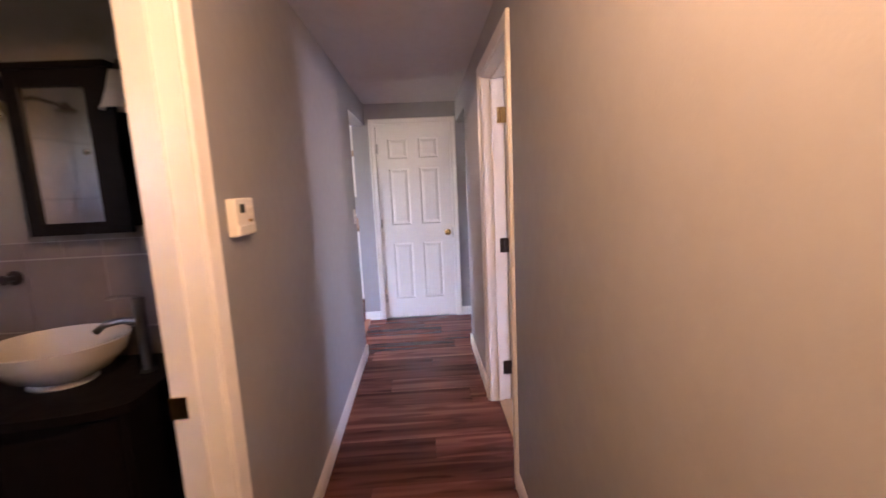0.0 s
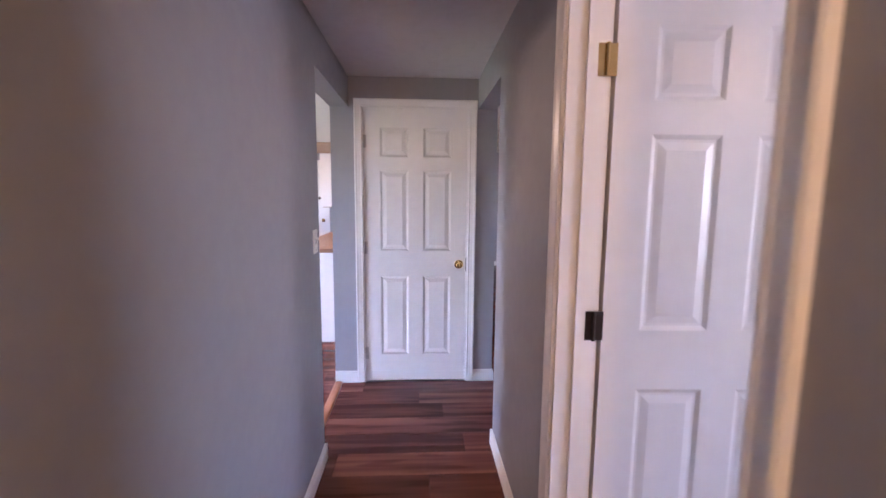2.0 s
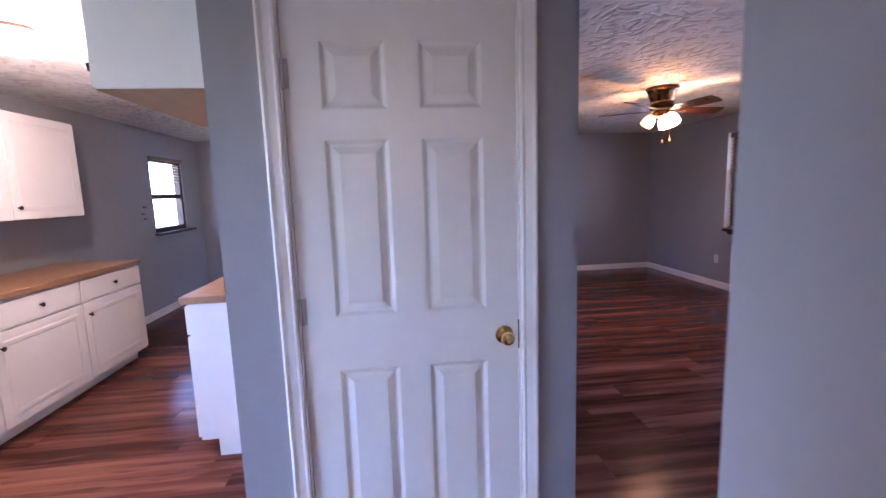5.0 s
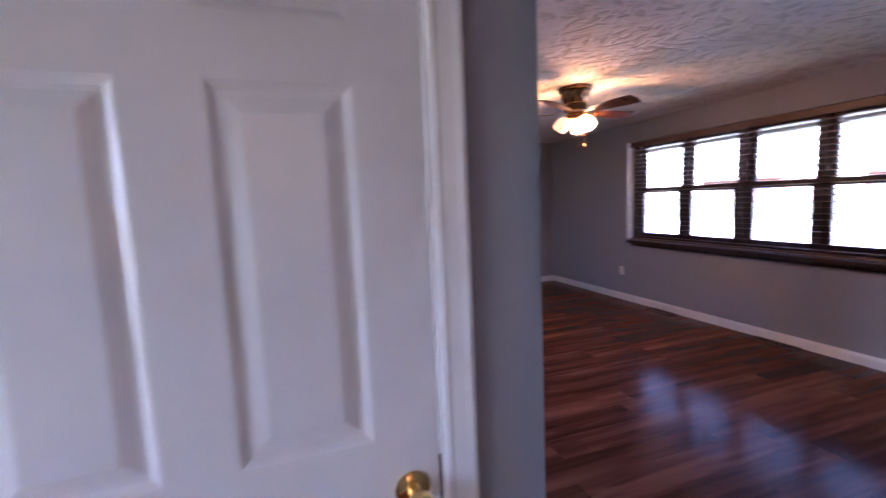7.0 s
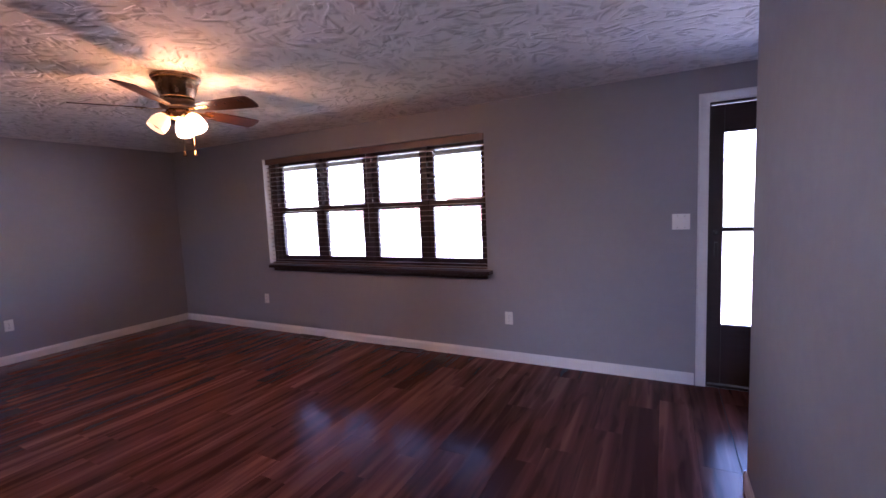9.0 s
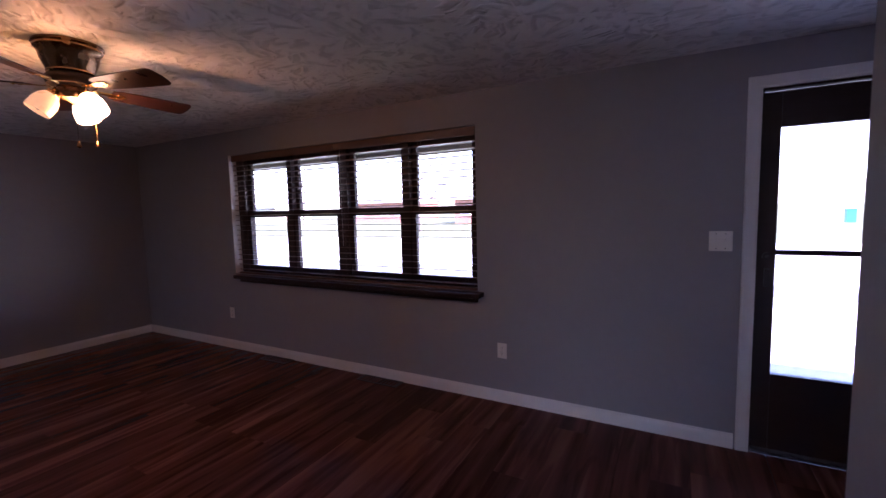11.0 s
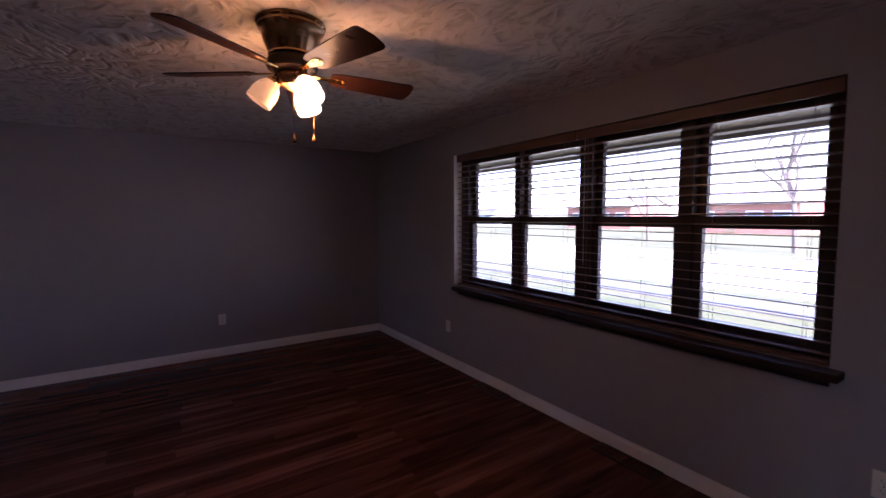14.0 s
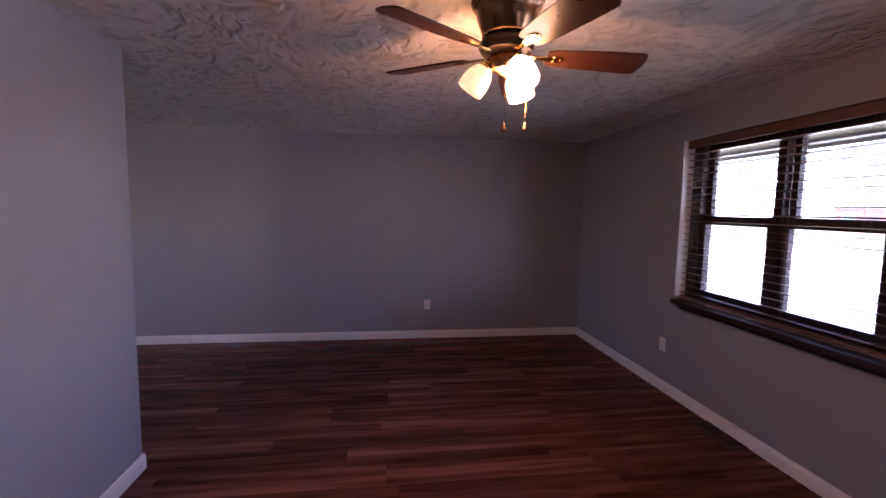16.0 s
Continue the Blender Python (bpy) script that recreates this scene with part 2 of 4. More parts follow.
ESPRESSO = material("espresso_wood", (0.007, 0.0045, 0.0045), 0.5, vary=0.2, grain=20, spec=0.10)
CHROME = material("brushed_nickel", (0.62, 0.60, 0.57), 0.22, 1.0, vary=0.04, bump=0)
MIRROR = material("mirror_silver", (0.88, 0.89, 0.90), 0.02, 1.0, vary=0.0, bump=0)
MIRROR.node_tree.nodes["Principled BSDF"].inputs["Roughness"].default_value = 0.02
SHADE_GLASS = glowing("frosted_glass_shade", (1.0, 0.62, 0.30), 0.9)
SHADE_DIM = glowing("frosted_glass_dim", (1.0, 0.52, 0.20), 0.08, (0.50, 0.36, 0.22))
SHADE_OFF = material("frosted_glass_unlit", (0.75, 0.72, 0.66), 0.35, bump=0)
BULB_OFF = material("unlit_bulb", (0.85, 0.80, 0.70), 0.2, bump=0)
BULB = glowing("lamp_bulb", (1.0, 0.74, 0.45), 4.0)
GLASS = clear_glass("window_glass")
CONCRETE = material("porch_concrete", (0.45, 0.44, 0.43), 0.85, vary=0.15, grain=12, bump=0.3, bump_scale=90)
LAWN = material("early_spring_lawn", (0.055, 0.080, 0.024), 0.95, colour2=(0.12, 0.11, 0.055), grain=3.0, bump=0.6, bump_scale=60)
PALE_ROAD = material("bleached_road_concrete", (0.50, 0.49, 0.47), 0.9, vary=0.08, grain=6, bump=0.2)
ASPHALT = material("street_asphalt", (0.15, 0.15, 0.15), 0.9, vary=0.15, grain=30, bump=0.3)
BRICK = material("red_brick", (0.42, 0.20, 0.15), 0.85, vary=0.2, grain=14, bump=0.3, bump_scale=60)
ROOFING = material("grey_shingles", (0.45, 0.43, 0.42), 0.9, vary=0.2, grain=12, bump=0.4, bump_scale=50)
SIDING = material("pale_siding", (0.62, 0.60, 0.56), 0.7, vary=0.06)
SOFFIT = material("tan_soffit_board", (0.40, 0.32, 0.22), 0.6, vary=0.08, grain=10)
# darker than the soffit to paint in the fascia's backlit shade; house doors reuse it
FASCIA = material("shade_darkened_brown_paint", (0.24, 0.18, 0.12), 0.6, vary=0.1, grain=10)
BARK = material("grey_bark", (0.20, 0.165, 0.14), 0.95, vary=0.2, grain=20, bump=0.5, bump_scale=60)
CAR_PAINT = material("teal_bin_plastic", (0.03, 0.22, 0.24), 0.4)
SHRUB = material("shrub_leaves", (0.07, 0.09, 0.03), 0.8, vary=0.25)

# ---- mesh helpers ----


def finish(name, bm, mat, smooth=False):
    me = bpy.data.meshes.new(name)
    bmesh.ops.recalc_face_normals(bm, faces=bm.faces)
    bm.to_mesh(me)
    bm.free()
    if mat:
        me.materials.append(mat)
    if smooth:
        for p in me.polygons:
            p.use_smooth = True
        me.set_sharp_from_angle(angle=radians(35))
    return me


def part(name, bm, mat, parent=None, label="", smooth=False):
    ob = new(name, finish(name, bm, mat, smooth))
    if parent:
        ob.parent = parent
    if label:
        ob["label"] = label
    return ob


def empty(name, place=(0, 0, 0), turn=0.0):
    ob = new(name)
    ob.empty_display_size = 0.05
    ob.matrix_basis = pose(*place, 0, 0, turn)
    return ob


def thing(name, bm, mat, label, category, group="", kind="", smooth=False):
    return tagged(part(name, bm, mat, None, "", smooth), label, category, group, kind)


def box(bm, x0, x1, y0, y1, z0, z1, bevel=0.0):
    r = bmesh.ops.create_cube(bm, size=1.0, matrix=Matrix.Translation(((x0 + x1) / 2, (y0 + y1) / 2, (z0 + z1) / 2)) @ Matrix.Diagonal((x1 - x0, y1 - y0, z1 - z0, 1)))
    if bevel:
        es = list({e for v in r["verts"] for e in v.link_edges})
        bmesh.ops.bevel(bm, geom=es, offset=bevel, segments=2, profile=0.6, affect="EDGES")
    return bm


def boxes(*rows, bevel=0.0):
    bm = bmesh.new()
    for r in rows:
        box(bm, *r, bevel=bevel)
    return bm


def lathe(profile, seg=24, bm=None, m=Matrix()):
    bm = bm or bmesh.new()
    rings = []
    for r, z in profile:
        rings.append([bm.verts.new(m @ Vector((max(r, 1e-4) * math.cos(2 * math.pi * k / seg), max(r, 1e-4) * math.sin(2 * math.pi * k / seg), z))) for k in range(seg)])
    for a, b in zip(rings, rings[1:]):
        for k in range(seg):
            bm.faces.new((a[k], a[(k + 1) % seg], b[(k + 1) % seg], b[k]))
    bm.faces.new(rings[0][::-1])
    bm.faces.new(rings[-1])
    return bm


def tube(points, radius, seg=8, bm=None, taper=1.0):
    bm = bm or bmesh.new()
    pts = [Vector(p) for p in points]
    rings = []
    for i, p in enumerate(pts):
        d = (pts[min(i + 1, len(pts) - 1)] - pts[max(i - 1, 0)]).normalized()
        q = d.to_track_quat("Z", "Y").to_matrix()
        r = radius * (1 + (taper - 1) * i / max(1, len(pts) - 1))
        rings.append([bm.verts.new(p + q @ Vector((r * math.cos(2 * math.pi * k / seg), r * math.sin(2 * math.pi * k / seg), 0))) for k in range(seg)])
    for a, b in zip(rings, rings[1:]):
        for k in range(seg):
            bm.faces.new((a[k], a[(k + 1) % seg], b[(k + 1) % seg], b[k]))
    bm.faces.new(rings[0][::-1])
    bm.faces.new(rings[-1])
    return bm


def prism(outline, z0, z1, bm=None):
    bm = bm or bmesh.new()
    lo = [bm.verts.new((x, y, z0)) for x, y in outline]
    hi = [bm.verts.new((x, y, z1)) for x, y in outline]
    n = len(outline)
    for k in range(n):
        bm.faces.new((lo[k], lo[(k + 1) % n], hi[(k + 1) % n], hi[k]))
    bm.faces.new(lo[::-1])
    bm.faces.new(hi)
    return bm


def sweep(profile, path_points):
    """Runs a profile (list of points per station) through stations of equal length."""
    bm = bmesh.new()
    rings = [[bm.verts.new(p) for p in st] for st in path_points]
    n = len(profile)
    for a, b in zip(rings, rings[1:]):
        for k in range(n):
            bm.faces.new((a[k], a[(k + 1) % n], b[(k + 1) % n], b[k]))
    bm.faces.new(rings[0][::-1])
    bm.faces.new(rings[-1])
    return bm


CASING = [(0, 0), (0, 0.010), (0.008, 0.013), (0.016, 0.011), (0.038, 0.014), (0.050, 0.018), (0.058, 0.015), (0.060, 0)]


def casing(name, x0, x1, h, m, label, scale=1.0, sill=None):
    """Moulded architrave round an opening in the local x-z plane; it stands out towards local -y."""
    st = []
    for i in range(4):
        st.append([])
    for u, d in CASING:
        u *= scale
        b = sill if sill is not None else 0.0
        for s, (x, z) in zip(st, ((x0 - u, b), (x0 - u, h + u), (x1 + u, h + u), (x1 + u, b))):
            s.append(m @ Vector((x, -d, z)))
    return thing(name, sweep(CASING, st), WHITE, label, "door casing", kind="structure")


BASE = [(0, 0), (0.013, 0), (0.013, 0.062), (0.010, 0.074), (0.006, 0.080), (0.005, 0.090), (0, 0.090)]


def baseboard(a, b, n):
    """Skirting from a to b on a wall whose face looks towards n."""
    st = [[(p[0] + n[0] * d, p[1] + n[1] * d, z) for d, z in BASE] for p in (a, b)]
    return thing("baseboard", sweep(BASE, st), WHITE, "white painted moulded baseboard along the wall", "baseboard", kind="structure")


def rotate_to(ax, ay, turn):
    return pose(ax, ay, 0, 0, 0, turn)

# ---- shell ----
H_HALL, H_LIV = 2.255, 2.295
HL, HR = -0.51, 0.42          # hall faces
TOP = 2.44


def wall(name, label, *rows):
    return thing(name, boxes(*rows), WALL, label, "wall", kind="structure")


GREYWALL = "light grey painted plaster wall"
wall("wall_hall_left", GREYWALL, (-0.64, HL, -1.6, -0.02, 0, TOP), (-0.64, HL, -0.02, 0.75, 2.045, TOP), (-0.64, HL, 0.75, 3.22, 0, TOP), (-0.64, HL, 3.22, 4.2, 2.045, TOP))
wall("wall_hall_right", GREYWALL, (HR, 0.55, -1.6, 1.50, 0, TOP), (HR, 0.55, 1.50, 2.297, 2.045, TOP), (HR, 0.55, 2.297, 3.33, 0, TOP), (HR, 0.55, 3.33, 4.2, 2.045, TOP))
wall("wall_hall_back", GREYWALL, (-0.64, 0.55, -1.72, -1.6, 0, TOP))
wall("wall_closet_front", GREYWALL, (-0.64, -0.425, 4.2, 4.32, 0, TOP), (0.365, 0.560, 4.2, 4.32, 0, TOP), (-0.425, 0.365, 4.2, 4.32, 2.05, TOP))
wall("wall_kitchen_east", GREYWALL, (-0.64, -0.52, 4.32, 7.28, 0, TOP))
wall("wall_living_west", GREYWALL, (0.455, 0.572, 4.32, 7.28, 0, TOP))
wall("wall_partition_end", GREYWALL, (-0.64, 0.572, 7.28, 7.40, 0, TOP))
wall("wall_closet_back", GREYWALL, (-0.52, 0.455, 4.95, 5.05, 0, TOP))
wall("wall_living_south", GREYWALL, (0.55, 3.0, 3.335, 3.46, 0, TOP))
wall("wall_entry_west", GREYWALL, (2.88, 3.0, 2.2, 3.335, 0, TOP))
wall("wall_entry_south", GREYWALL, (2.88, 4.25, 2.08, 2.2, 0, TOP))
wall("wall_front", "light grey painted wall with a wide window and a door", (4.25, 4.45, -1.7, -0.6, 0, TOP), (4.25, 4.45, -0.6, 0.9, 0, 0.85), (4.25, 4.45, -0.6, 0.9, 2.0, TOP), (4.25, 4.45, 0.9, 2.635, 0, TOP),
     (4.25, 4.45, 2.635, 3.548, 2.06, TOP), (4.25, 4.45, 3.548, 5.24, 0, TOP), (4.25, 4.45, 5.24, 8.04, 0, 0.825), (4.25, 4.45, 5.24, 8.04, 2.055, TOP), (4.25, 4.45, 8.04, 9.87, 0, TOP))
wall("wall_far", GREYWALL, (-3.17, -2.66, 9.75, 9.87, 0, TOP), (-2.66, -1.85, 9.75, 9.87, 2.045, TOP), (-1.85, 4.25, 9.75, 9.87, 0, TOP))
wall("wall_kitchen_west", GREYWALL, (-3.17, -3.05, 1.58, 2.40, 0, TOP), (-3.17, -3.05, 2.40, 3.88, 2.05, TOP), (-3.17, -3.05, 3.88, 8.43, 0, TOP), (-3.17, -3.05, 8.43, 9.25, 0, 1.03), (-3.17, -3.05, 8.43, 9.25, 1.98, TOP), (-3.17, -3.05, 9.25, 9.75, 0, TOP))
wall("wall_kitchen_south", GREYWALL, (-3.05, -0.64, 1.58, 1.70, 0, TOP))
for wname, wrows in (("wall_bathroom_north", [(-2.3, -0.64, 1.45, 1.55, 0, TOP)]), ("wall_bathroom_west", [(-2.3, -2.2, -1.2, 1.45, 0, TOP)]),
                     ("wall_bathroom_south", [(-2.3, -2.05, -1.3, -1.2, 0, TOP), (-2.05, -1.8, -1.3, -1.2, 0, 1.6), (-2.05, -1.8, -1.3, -1.2, 1.95, TOP), (-1.8, -0.64, -1.3, -1.2, 0, TOP)])):
    thing(wname, boxes(*wrows), BATH_WALL, "beige painted bathroom wall", "wall", kind="structure")
wall("wall_bedroom", GREYWALL, (0.55, 4.25, -1.82, -1.7, 0, TOP))


def slab(name, mat, label, cat, *rows):
    return thing(name, boxes(*rows), mat, label, cat, kind="structure")


slab("ceiling_hall", CEIL_HALL, "lightly textured grey hall ceiling", "ceiling", (HL, HR, -1.6, 4.2, H_HALL, H_HALL + 0.08))
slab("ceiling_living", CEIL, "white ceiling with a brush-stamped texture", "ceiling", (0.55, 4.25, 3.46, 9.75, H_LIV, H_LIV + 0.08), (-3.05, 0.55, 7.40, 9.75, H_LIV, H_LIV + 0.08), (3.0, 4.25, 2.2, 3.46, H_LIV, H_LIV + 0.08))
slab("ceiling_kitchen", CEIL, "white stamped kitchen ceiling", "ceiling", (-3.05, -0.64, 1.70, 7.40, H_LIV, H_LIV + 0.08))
slab("ceiling_bathroom", CEIL_HALL, "plain grey bathroom ceiling", "ceiling", (-2.2, -0.64, -1.2, 1.45, H_LIV, H_LIV + 0.08))
slab("ceiling_bedroom", CEIL_HALL, "plain grey bedroom ceiling", "ceiling", (0.55, 2.88, 2.2, 3.335, H_LIV, H_LIV + 0.08), (0.55, 4.25, -1.7, 2.08, H_LIV, H_LIV + 0.08), (2.88, 4.25, 2.08, 2.2, H_LIV, H_LIV + 0.08))
slab("floor_bathroom", TILE, "beige tiled bathroom floor", "floor", (-2.2, -0.64, -1.2, 1.45, -0.1, 0.0), (-0.64, -0.575, -0.02, 0.75, -0.1, 0.004))
slab("floor_bedroom", CARPET, "tan carpet on the bedroom floor", "floor", (0.55, 2.88, 2.2, 3.335, -0.1, 0.008), (0.55, 4.25, -1.7, 2.2, -0.1, 0.008), (0.475, 0.55, 1.50, 2.297, -0.1, 0.008))

# roof over the house, with the eave that shows above the panes
roof = empty("roof")
tagged(roof, "low grey shingled roof with tan soffit and fascia", "roof", kind="structure")
part("soffit", boxes((4.45, 5.40, -2.6, 10.6, 2.115, 2.15), (-4.0, -3.17, -2.6, 10.6, 2.16, 2.20)), SOFFIT, roof, "tan soffit boards")
part("fascia", boxes((5.40, 5.44, -2.6, 10.6, 2.04, 2.36)), FASCIA, roof, "fascia board, its backlit shade put into the brown")
bm = bmesh.new()
prof = [(-4.05, 2.38), (0.3, 3.9), (5.48, 2.38), (5.48, 2.46), (0.3, 4.0), (-4.05, 2.46)]
a = [bm.verts.new((x, -2.6, z)) for x, z in prof]
b = [bm.verts.new((x, 10.6, z)) for x, z in prof]
for k in range(6):
    bm.faces.new((a[k], a[(k + 1) % 6], b[(k + 1) % 6], b[k]))
bm.faces.new(a[::-1])
bm.faces.new(b)
part("shingles", bm, ROOFING, roof, "grey shingle covering")

# ---- doors ----


def six_panel(parent, w, h=2.03, t=0.035):
    """Moulded six-panel leaf: local x from the hinge, local y across its thickness, z up."""
    st = 0.153 * w
    mid = 0.142 * w
    pw = (w - 2 * st - mid) / 2
    xs = [0, st, st + pw, st + pw + mid, w - st, w]
    zs = [0, 0.205, 0.815, 1.005, 1.595, 1.69, 1.90, h]
    body = bmesh.new()
    panels = [(i, j) for i in (1, 3) for j in (1, 3, 5)]
    for y, s in ((0.0, 1), (t, -1)):
        for i in range(5):
            for j in range(7):
                if (i, j) not in panels:
                    body.faces.new([body.verts.new((x, y, z)) for x, z in ((xs[i], zs[j]), (xs[i + 1], zs[j]), (xs[i + 1], zs[j + 1]), (xs[i], zs[j + 1]))])
    for q in (((0, 0), (w, 0)), ((w, 0), (w, h)), ((w, h), (0, h)), ((0, h), (0, 0))):
        (x0, z0), (x1, z1) = q
        body.faces.new([body.verts.new(v) for v in ((x0, 0, z0), (x1, 0, z1), (x1, t, z1), (x0, t, z0))])
    bmesh.ops.remove_doubles(body, verts=body.verts, dist=1e-5)
    part("leaf", body, WHITE, parent)
    rings = [(0, 0), (0.004, 0.0015), (0.014, 0.0065), (0.022, 0.0065), (0.046, 0.0005)]
    for i, j in panels:
        bm = bmesh.new()
        for y, s in ((0.0, 1), (t, -1)):
            prev = None
            for u, d in rings:
                r = [bm.verts.new((x, y + s * d, z)) for x, z in ((xs[i] + u, zs[j] + u), (xs[i + 1] - u, zs[j] + u), (xs[i + 1] - u, zs[j + 1] - u), (xs[i] + u, zs[j + 1] - u))]
                if prev:
                    for k in range(4):
                        bm.faces.new((prev[k], prev[(k + 1) % 4], r[(k + 1) % 4], r[k]))
                prev = r
            bm.faces.new(prev)
        part("panel", bm, WHITE, parent)


def door_knob(parent, x, z, y, s, mat):
    m = Matrix.Translation((x, y, z)) @ Matrix.Rotation(radians(90 * s), 4, "X")
    part("knob", lathe([(0.032, 0), (0.033, 0.004), (0.028, 0.008), (0.012, 0.012), (0.011, 0.030), (0.018, 0.036), (0.0235, 0.044), (0.0245, 0.052), (0.021, 0.060), (0.012, 0.064), (0.004, 0.065)], 28, m=m), mat, parent, "round polished brass knob", True)


def hinge(parent, x, y, z, mat, label, leaf=0.03):
    bm = boxes((x - leaf, x + leaf, y - 0.0025, y + 0.0005, z - 0.045, z + 0.045))
    for k in range(3):
        lathe([(0.006, -0.015), (0.006, 0.015)], 10, bm, Matrix.Translation((x, y - 0.006, z + (k - 1) * 0.0305)))
    part("hinge", bm, mat, parent, label)


def jambs(name, x0, x1, h, m, label, depth, mat=WHITE, stop=True):
    """Door lining in an opening of the local x-z plane, running depth metres in +y."""
    bm = boxes((x0, x0 + 0.018, 0, depth, 0, h - 0.018), (x1 - 0.018, x1, 0, depth, 0, h - 0.018), (x0, x1, 0, depth, h - 0.018, h))
    if stop:
        y0 = depth * 0.42
        for r in ((x0 + 0.018, x0 + 0.029, y0, y0 + 0.03, 0, h - 0.018), (x1 - 0.029, x1 - 0.018, y0, y0 + 0.03, 0, h - 0.018), (x0 + 0.018, x1 - 0.018, y0, y0 + 0.03, h - 0.029, h - 0.018)):
            box(bm, *r)
    bmesh.ops.transform(bm, matrix=m, verts=bm.verts)
    return thing(name, bm, mat, label, "door frame", kind="structure")


# closet door at the end of the hall
door = empty("door_1", (-0.405, 4.205, 0.008))
tagged(door, "closed white six-panel closet door with brass knob", "door", kind="structure")
six_panel(door, 0.75)
door_knob(door, 0.698, 0.905, 0.0, 1, BRASS)
part("latch_plate", boxes((0.748, 0.756, -0.004, 0.012, 0.85, 0.955)), BRONZE, door, "dark latch plate")
for z in (0.22, 1.03, 1.80):
    hinge(door, 0.0, 0.0, z, HINGE_GREY, "grey painted hinge", 0.018)
jambs("door_frame_1", -0.425, 0.365, 2.05, pose(0, 4.2, 0), "white painted closet door lining", 0.12, stop=False)
casing("trim_closet_door", -0.414, 0.354, 2.045, pose(0, 4.2, 0), "white moulded casing round the closet door")

# bedroom door, open into the room
door = empty("door_2", (0.559, 2.270, 0.012), -2)
tagged(door, "open white six-panel bedroom door", "door", kind="structure")
six_panel(door, 0.76)
door_knob(door, 0.70, 0.905, 0.0, 1, BRASS)
hinge(door, -0.028, 0.0, 1.80, BRASS, "bright brass hinge", 0.03)
hinge(door, -0.028, 0.0, 1.02, BRONZE, "dark bronze hinge", 0.03)
hinge(door, -0.028, 0.0, 0.22, BRONZE, "dark bronze hinge", 0.03)
RIGHT = pose(HR, 0, 0, 0, 0, -90)     # local x runs towards -y, local -y towards the hall
jambs("door_frame_2", -2.297, -1.50, 2.045, RIGHT, "white painted bedroom door lining with stop", 0.13)
casing("trim_bedroom_door", -2.290, -1.507, 2.038, RIGHT, "white moulded casing round the bedroom doorway")
casing("trim_bedroom_inside", 1.507, 2.314, 2.038, pose(0.55, 0, 0, 0, 0, 90), "white moulded casing on the bedroom side of the doorway")

# bathroom doorway
LEFT = pose(HL, 0, 0, 0, 0, 90)
jambs("door_frame_3", -0.02, 0.75, 2.045, LEFT, "cream-lit white bathroom door lining with stop", 0.13)
casing("trim_bathroom_door", -0.013, 0.743, 2.038, LEFT, "white moulded casing round the bathroom doorway")
strike = thing("strike_plate", boxes((-0.645, -0.60, 0.7295, 0.732, 0.85, 0.91)), BRASS, "small brass strike plate on the door frame", "strike plate")

# far door beyond the kitchen
door = empty("door_4", (-2.64, 9.76, 0.008))
tagged(door, "closed white six-panel door on the far wall", "door", kind="structure")
six_panel(door, 0.77)
door_knob(door, 0.71, 0.905, 0.0, 1, BRASS)
jambs("door_frame_4", -2.66, -1.85, 2.045, pose(0, 9.75, 0), "white door lining", 0.12, stop=False)
casing("trim_far_door", -2.65, -1.86, 2.04, pose(0, 9.75, 0), "white moulded casing round the far door")

# front door
FRONT = pose(4.25, 0, 0, 0, 0, -90)
jambs("door_frame_5", -3.548, -2.635, 2.06, FRONT, "dark brown front door frame", 0.18, DARK_WOOD, stop=False)
casing("trim_front_door", -3.54, -2.643, 2.055, FRONT, "white casing round the front doorway", 1.1)
fd = empty("door_5", (4.285, 2.655, 0.012))
tagged(fd, "dark brown storm door with two tall glass panes", "door", kind="structure")
W = 0.873
part("stile", boxes((0, 0.04, W - 0.082, W, 0.008, 2.025), bevel=0.004), DARK_WOOD, fd)
part("stile", boxes((0, 0.04, 0, 0.082, 0.008, 2.025), bevel=0.004), DARK_WOOD, fd)
part("top_rail", boxes((0, 0.04, 0.082, W - 0.082, 1.835, 2.025), bevel=0.003), DARK_WOOD, fd)
part("kick_panel", boxes((0.002, 0.038, 0.082, W - 0.082, 0.008, 0.455), bevel=0.003), DARK_WOOD, fd)
part("glazing_bar", boxes((0.004, 0.036, 0.082, W - 0.082, 1.138, 1.166), bevel=0.002), DARK_WOOD, fd)
for z0, z1 in ((0.455, 1.138), (1.166, 1.835)):
    g = part("pane", boxes((0.017, 0.021, 0.082, W - 0.082, z0, z1)), GLASS, fd, "clear glass pane")
    g.visible_shadow = False
part("latch", boxes((-0.02, 0.0, W - 0.055, W - 0.03, 0.96, 1.06), bevel=0.004), BRONZE, fd, "dark latch handle")
part("deadbolt", lathe([(0.022, 0), (0.022, 0.008), (0.008, 0.012), (0.006, 0.022)], 18, m=Matrix.Translation((0, W - 0.042, 1.13)) @ Matrix.Rotation(radians(-90), 4, "Y")), BRONZE, fd, "round dark turn latch", True)
thing("door_sill", boxes((4.25, 4.47, 2.655, 3.528, 0.0, 0.018), bevel=0.003), BRONZE, "dark metal threshold under the front door", "threshold", kind="structure")

